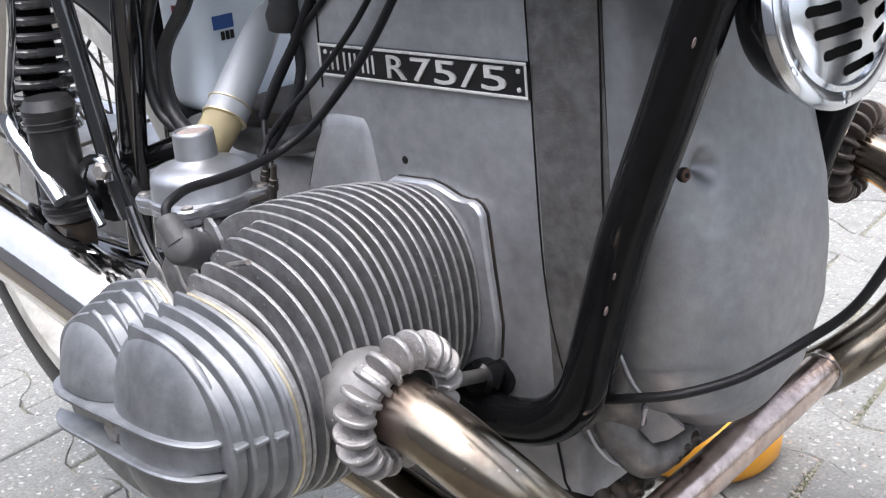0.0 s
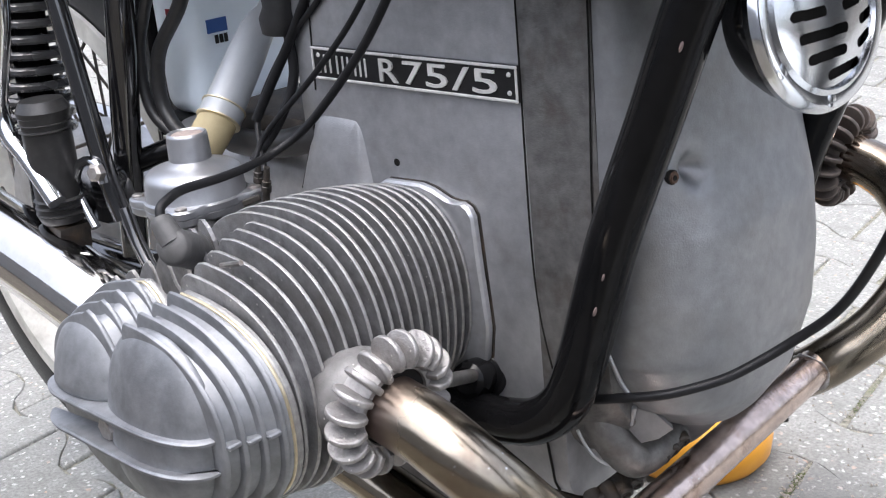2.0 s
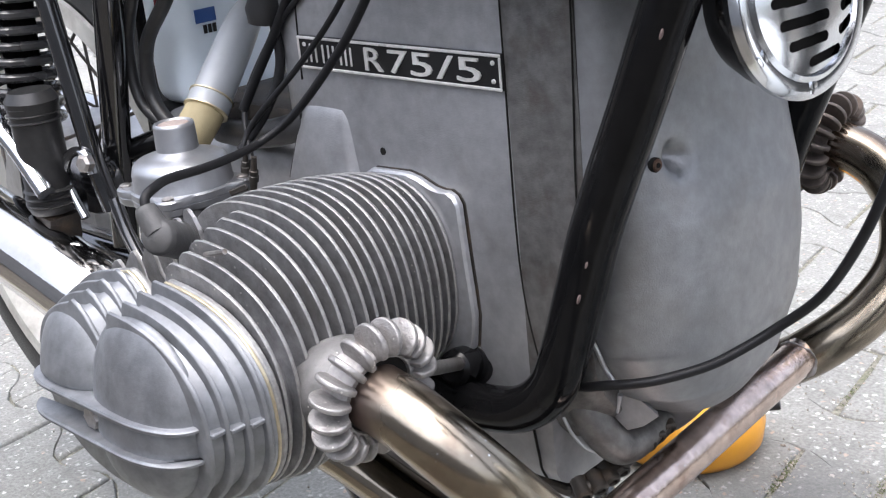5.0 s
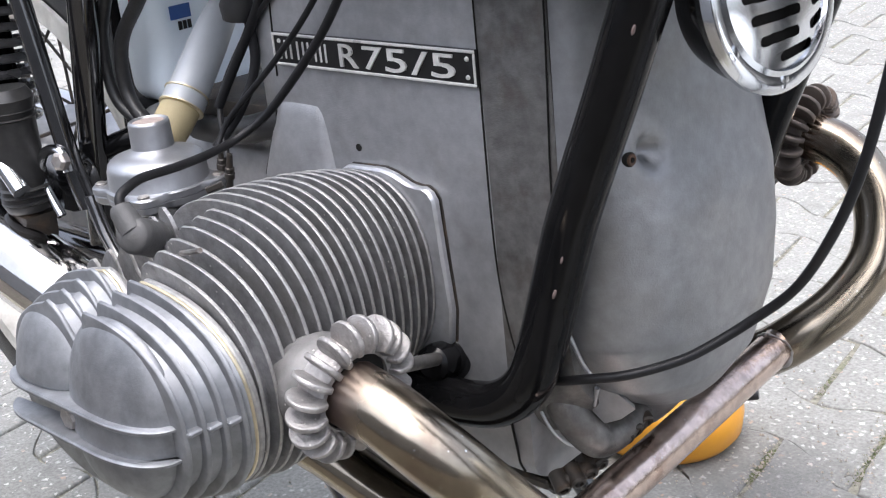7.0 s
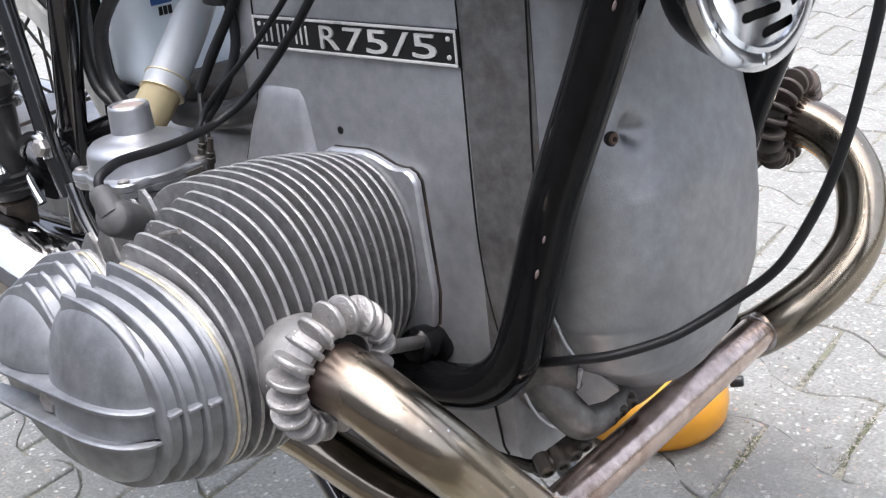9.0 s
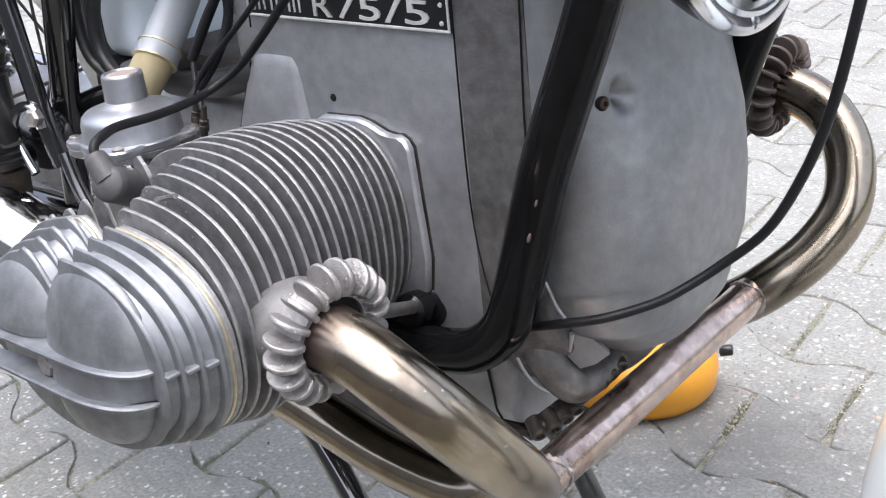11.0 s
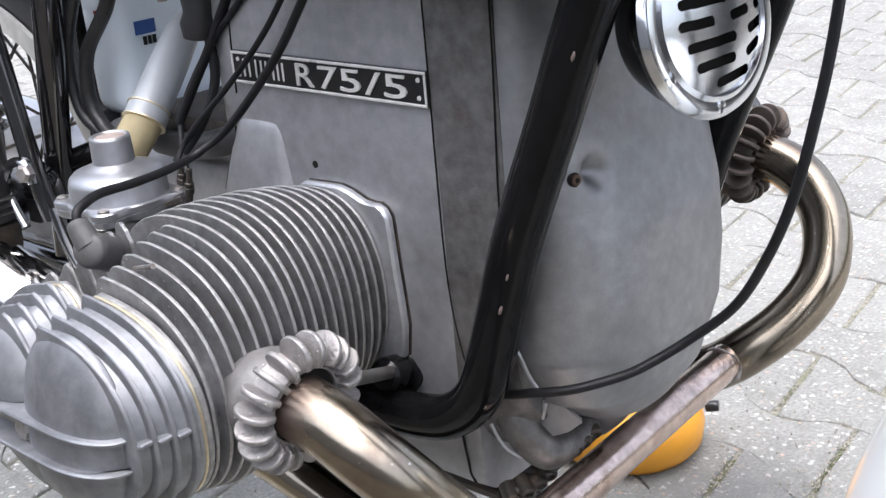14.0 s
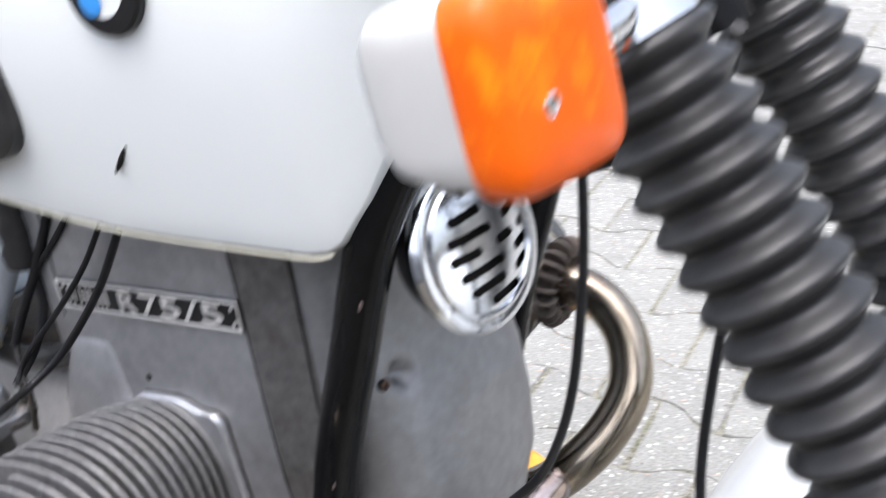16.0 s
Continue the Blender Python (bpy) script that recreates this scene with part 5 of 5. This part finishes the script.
part("swing_arm", sweep(bmesh.new(), [(-0.36, 0.09, 0.38), (-0.5, 0.085, 0.378), (-0.62, 0.085, 0.375)], 0.02, 20), GLOSS, moto)
part("brake_pedal", tube([(-0.33, -0.128, 0.46), (-0.315, -0.13, 0.43), (-0.29, -0.132, 0.405), (-0.24, -0.135, 0.385)], 0.006, 12), GLOSS, moto, "thin black pedal rod")
part("seat", box(0.5, 0.22, 0.08, pose(-0.6, 0, 0.79), 0.03, 4), RUBBER, moto, "black padded seat")

# centre stand
for s in (-1, 1):
    part("stand_leg", tube([(-0.14, s * 0.09, 0.275), (-0.078, s * 0.102, 0.226), (-0.02, s * 0.115, 0.15), (0.01, s * 0.135, 0.04), (-0.01, s * 0.14, 0.008)], 0.0105, 16), GLOSS, moto, "black centre stand leg")

# ---- indicator
SG = Vector((0.4624, -0.311, 0.8081))
SN = Vector((0.97, -0.2, 0.1)).normalized()
ST = Vector((-SN.y, SN.x, 0)).normalized()
SV = SN.cross(ST)


def pillow(levels, n=5.0):
    return loft([[SG + (ST * x + SV * z + SN * h) * 0.734 for x, z in superoval(0, 0, a, b, n, 40)] for h, a, b in levels])


sig = part("indicator", pillow([(-0.085, 0.012, 0.012), (-0.082, 0.024, 0.027), (-0.068, 0.0315, 0.036), (-0.048, 0.0345, 0.0395), (-0.0165, 0.0365, 0.041)]), SIGNAL_SHELL, moto, "front indicator with white shell and orange lens", angle=60)
part("lens", pillow([(-0.0165, 0.0375, 0.0425), (-0.015, 0.038, 0.043), (-0.002, 0.0375, 0.0425), (0.004, 0.035, 0.040), (0.0075, 0.029, 0.034), (0.0085, 0.015, 0.018)]), ORANGE, sig, "orange ribbed lens", angle=60)
part("lens_screw", lathe([(0.0032, 0), (0.003, 0.0012), (0.0015, 0.0016)], SG + (SN * 0.0078 - SV * 0.008 - ST * 0.012) * 0.734, SN, 12), CHROME, sig)
part("indicator_stalk", tube([SG - SN * 0.025 + ST * 0.02, SG - SN * 0.03 + ST * 0.07, (0.42, -0.19, 0.81), (0.39, -0.125, 0.8)], 0.0075, 16), CHROME, moto, "chrome indicator stalk")

# ---------------------------------------------------------------- yellow pan
pan = tagged(new("drain_pan"), "rounded oval yellow plastic drain pan lying on the paving", "drain pan")
pan.matrix_basis = pose(-0.158, 0.458, 0.0)
bm = lathe([(0.064, 0.0), (0.076, 0.003), (0.085, 0.014), (0.088, 0.035), (0.085, 0.053), (0.076, 0.065), (0.058, 0.07), (0.03, 0.071), (0.0, 0.071)], (0, 0, 0), (0, 0, 1), 56)
for v in bm.verts:
    if v.co.x < 0:
        v.co.x *= 1.75
part("bowl", bm, YELLOW, pan, angle=60)
part("plug", lathe([(0.006, 0), (0.0068, 0.002), (0.0068, 0.013), (0.0055, 0.015)], (0.082, 0.036, 0.058), (0.9, 0.4, 0.15), 16), RUBBER, pan, "black screw plug")

# ---------------------------------------------------------------- ground
# unseen ground beyond the paving, made dark to lessen light bounced onto the engine
bm = bmesh.new()
for x, y in ((-300, -300), (300, -300), (300, 300), (-300, 300)):
    bm.verts.new((x, y, -0.03))
bm.faces.new(bm.verts)
ground = finish(bm, "ground", DARK_GROUND, smooth=False)
tagged(ground, "unseen dark ground added round the paving to cut bounced light", "ground", kind="structure")

ROW, STEP = Vector((0.2125, -0.0497)), Vector((-0.016, 0.1382))      # along a row of blocks; from row to row
CORNER, AMP = Vector((-0.0306, 0.4299)) - 0.5 * STEP, 0.15


def block_mesh(seed):
    """One paving block: wide ends, narrow waist, softened upper edge."""
    wob = random.Random(seed)
    us = [0.0, 0.1, 0.2, 0.3, 0.42, 0.58, 0.7, 0.8, 0.9, 1.0]
    ws = [-1, -0.92, -0.5, 0.4, 0.95, 0.95, 0.4, -0.5, -0.92, -1]
    gu, gv = 0.014, 0.015
    low = [(min(max(u, gu), 1 - gu), AMP * w + gv) for u, w in zip(us, ws)]
    high = [(min(max(u, gu), 1 - gu), 1 - AMP * w - gv) for u, w in zip(us, ws)]
    outline = low + [(1 - gu, k) for k in (0.25, 0.5, 0.75)] + high[::-1] + [(gu, k) for k in (0.75, 0.5, 0.25)]
    flat = [ROW * u + STEP * v + Vector((wob.gauss(0, 0.0015), wob.gauss(0, 0.0015))) for u, v in outline]
    mid = (ROW + STEP) * 0.5
    bm = loft([[(*p.lerp(mid, k), z) for p in flat] for z, k in ((-0.05, 0.0), (-0.0042, 0.0), (-0.0016, 0.008), (-0.0005, 0.022), (0.0, 0.05))])
    bmesh.ops.recalc_face_normals(bm, faces=bm.faces)
    me = bpy.data.meshes.new("paving_block")
    bm.to_mesh(me)
    bm.free()
    me.materials.append(PAVER)
    for f in me.polygons:
        f.use_smooth = len(f.vertices) == 4
    return me


pavement = tagged(new("pavement"), "grey interlocking concrete block paving with sandy joints", "pavement", kind="structure")
part("sand_bed", box(8.2, 7.2, 0.024, pose(-0.5, 3.1, -0.016), 0.0), JOINT, pavement, "sandy bed with moss between the blocks", smooth=False)
blocks = [block_mesh(k) for k in range(5)]
field_v, field_f = [], []
rng = random.Random(4)
for row in range(-25, 52):
    for col in range(-28, 28):
        at = CORNER + ROW * (col + 0.5 * (row % 2)) + STEP * row
        # blocks stop short of the camera, leaving the dark ground added there
        if not (-4.5 < at.x < 3.3 and -0.42 < at.y < 6.5):
            continue
        block = rng.choice(blocks)
        m = pose(at.x, at.y, rng.uniform(-0.0013, 0.0011), rng.uniform(-0.5, 0.5), rng.uniform(-0.5, 0.5), rng.uniform(-0.6, 0.6))
        if -1.2 < at.x < 0.35 and -0.3 < at.y < 1.55:
            ob = new("paving_block", block)
            ob.parent = pavement
            ob.matrix_basis = m
        else:
            base = len(field_v)
            field_v += [tuple(m @ v.co) for v in block.vertices]
            field_f += [tuple(base + i for i in p.vertices) for p in block.polygons]
me = bpy.data.meshes.new("paving_field")
me.from_pydata(field_v, [], field_f)
me.materials.append(PAVER_FIELD)
me.polygons.foreach_set("use_smooth", [len(f) == 4 for f in field_f])
field = tagged(new("paving_field", me), "the paving further off", kind="stuff")
field.parent = pavement

# ---------------------------------------------------------------- a plain unseen wall behind the camera, added to block low sky light
unseen_wall = finish(box(14.0, 0.24, 1.7, pose(0.0, -3.2, 0.84), 0.01, 1), "wall_south", WALL, smooth=False)
tagged(unseen_wall, "plain grey rendered wall added out of view to block low sky", "wall", kind="structure")

# moss and grit in the joints beside the pan
rng = random.Random(11)
bm = bmesh.new()
for u, v0, v1, wide, count in ((0.0, 0.4, 0.95, 0.0048, 330), (0.5, 1.0, 1.75, 0.005, 300), (0.0, 2.0, 2.4, 0.003, 60), (-0.5, 1.05, 1.4, 0.003, 60)):
    p0, p1 = CORNER + ROW * u + STEP * v0, CORNER + ROW * u + STEP * v1
    x0, y0, x1, y1 = *p0, *p1
    for k in range(count):
        r, q = rng.uniform(0.0003, 0.001), rng.random()
        at = (x0 + (x1 - x0) * q + rng.gauss(0, wide), y0 + (y1 - y0) * q + rng.gauss(0, wide), -0.0018)
        bmesh.ops.create_icosphere(bm, subdivisions=1, radius=r, matrix=Matrix.Translation(at))
moss = finish(bm, "moss", MOSS, smooth=False)
tagged(moss, "thin green moss in the paving joints", "moss", kind="stuff")

# loose grit lying on the blocks and along the joints
rng = random.Random(23)
grit_v, grit_f = [], []
for k in range(5600):
    u, v = rng.uniform(-5, 1.5), rng.uniform(-4, 6)
    if k >= 3200:     # swept together beside the pan
        u, v = rng.gauss(0.2, 0.9), rng.gauss(0.6, 0.9)
    kind = rng.random()
    if kind < 0.45:
        u = 0.5 * (math.floor(v) % 2) + round(u) + rng.gauss(0, 0.03)
    elif kind < 0.65:
        v = round(v) + rng.gauss(0, 0.09)
    x, y = CORNER + ROW * u + STEP * v
    r = 0.0006 + 0.0022 * rng.random() ** (2 if k < 3200 else 4)
    base = len(grit_v)
    for dx, dy, dz in ((1, 0, 0), (0, 1, 0), (-1, 0, 0), (0, -1, 0), (0, 0, 0.9), (0, 0, -0.6)):
        q = rng.uniform(0.7, 1.2) * r
        grit_v.append((x + dx * q, y + dy * q, 0.0002 + dz * q))
    grit_f += [tuple(base + i for i in f) for f in ((0, 1, 4), (1, 2, 4), (2, 3, 4), (3, 0, 4), (1, 0, 5), (2, 1, 5), (3, 2, 5), (0, 3, 5))]
me = bpy.data.meshes.new("grit")
me.from_pydata(grit_v, [], grit_f)
me.materials.append(GRIT)
tagged(new("grit", me), "pale loose grit scattered on the paving", "grit", kind="stuff")
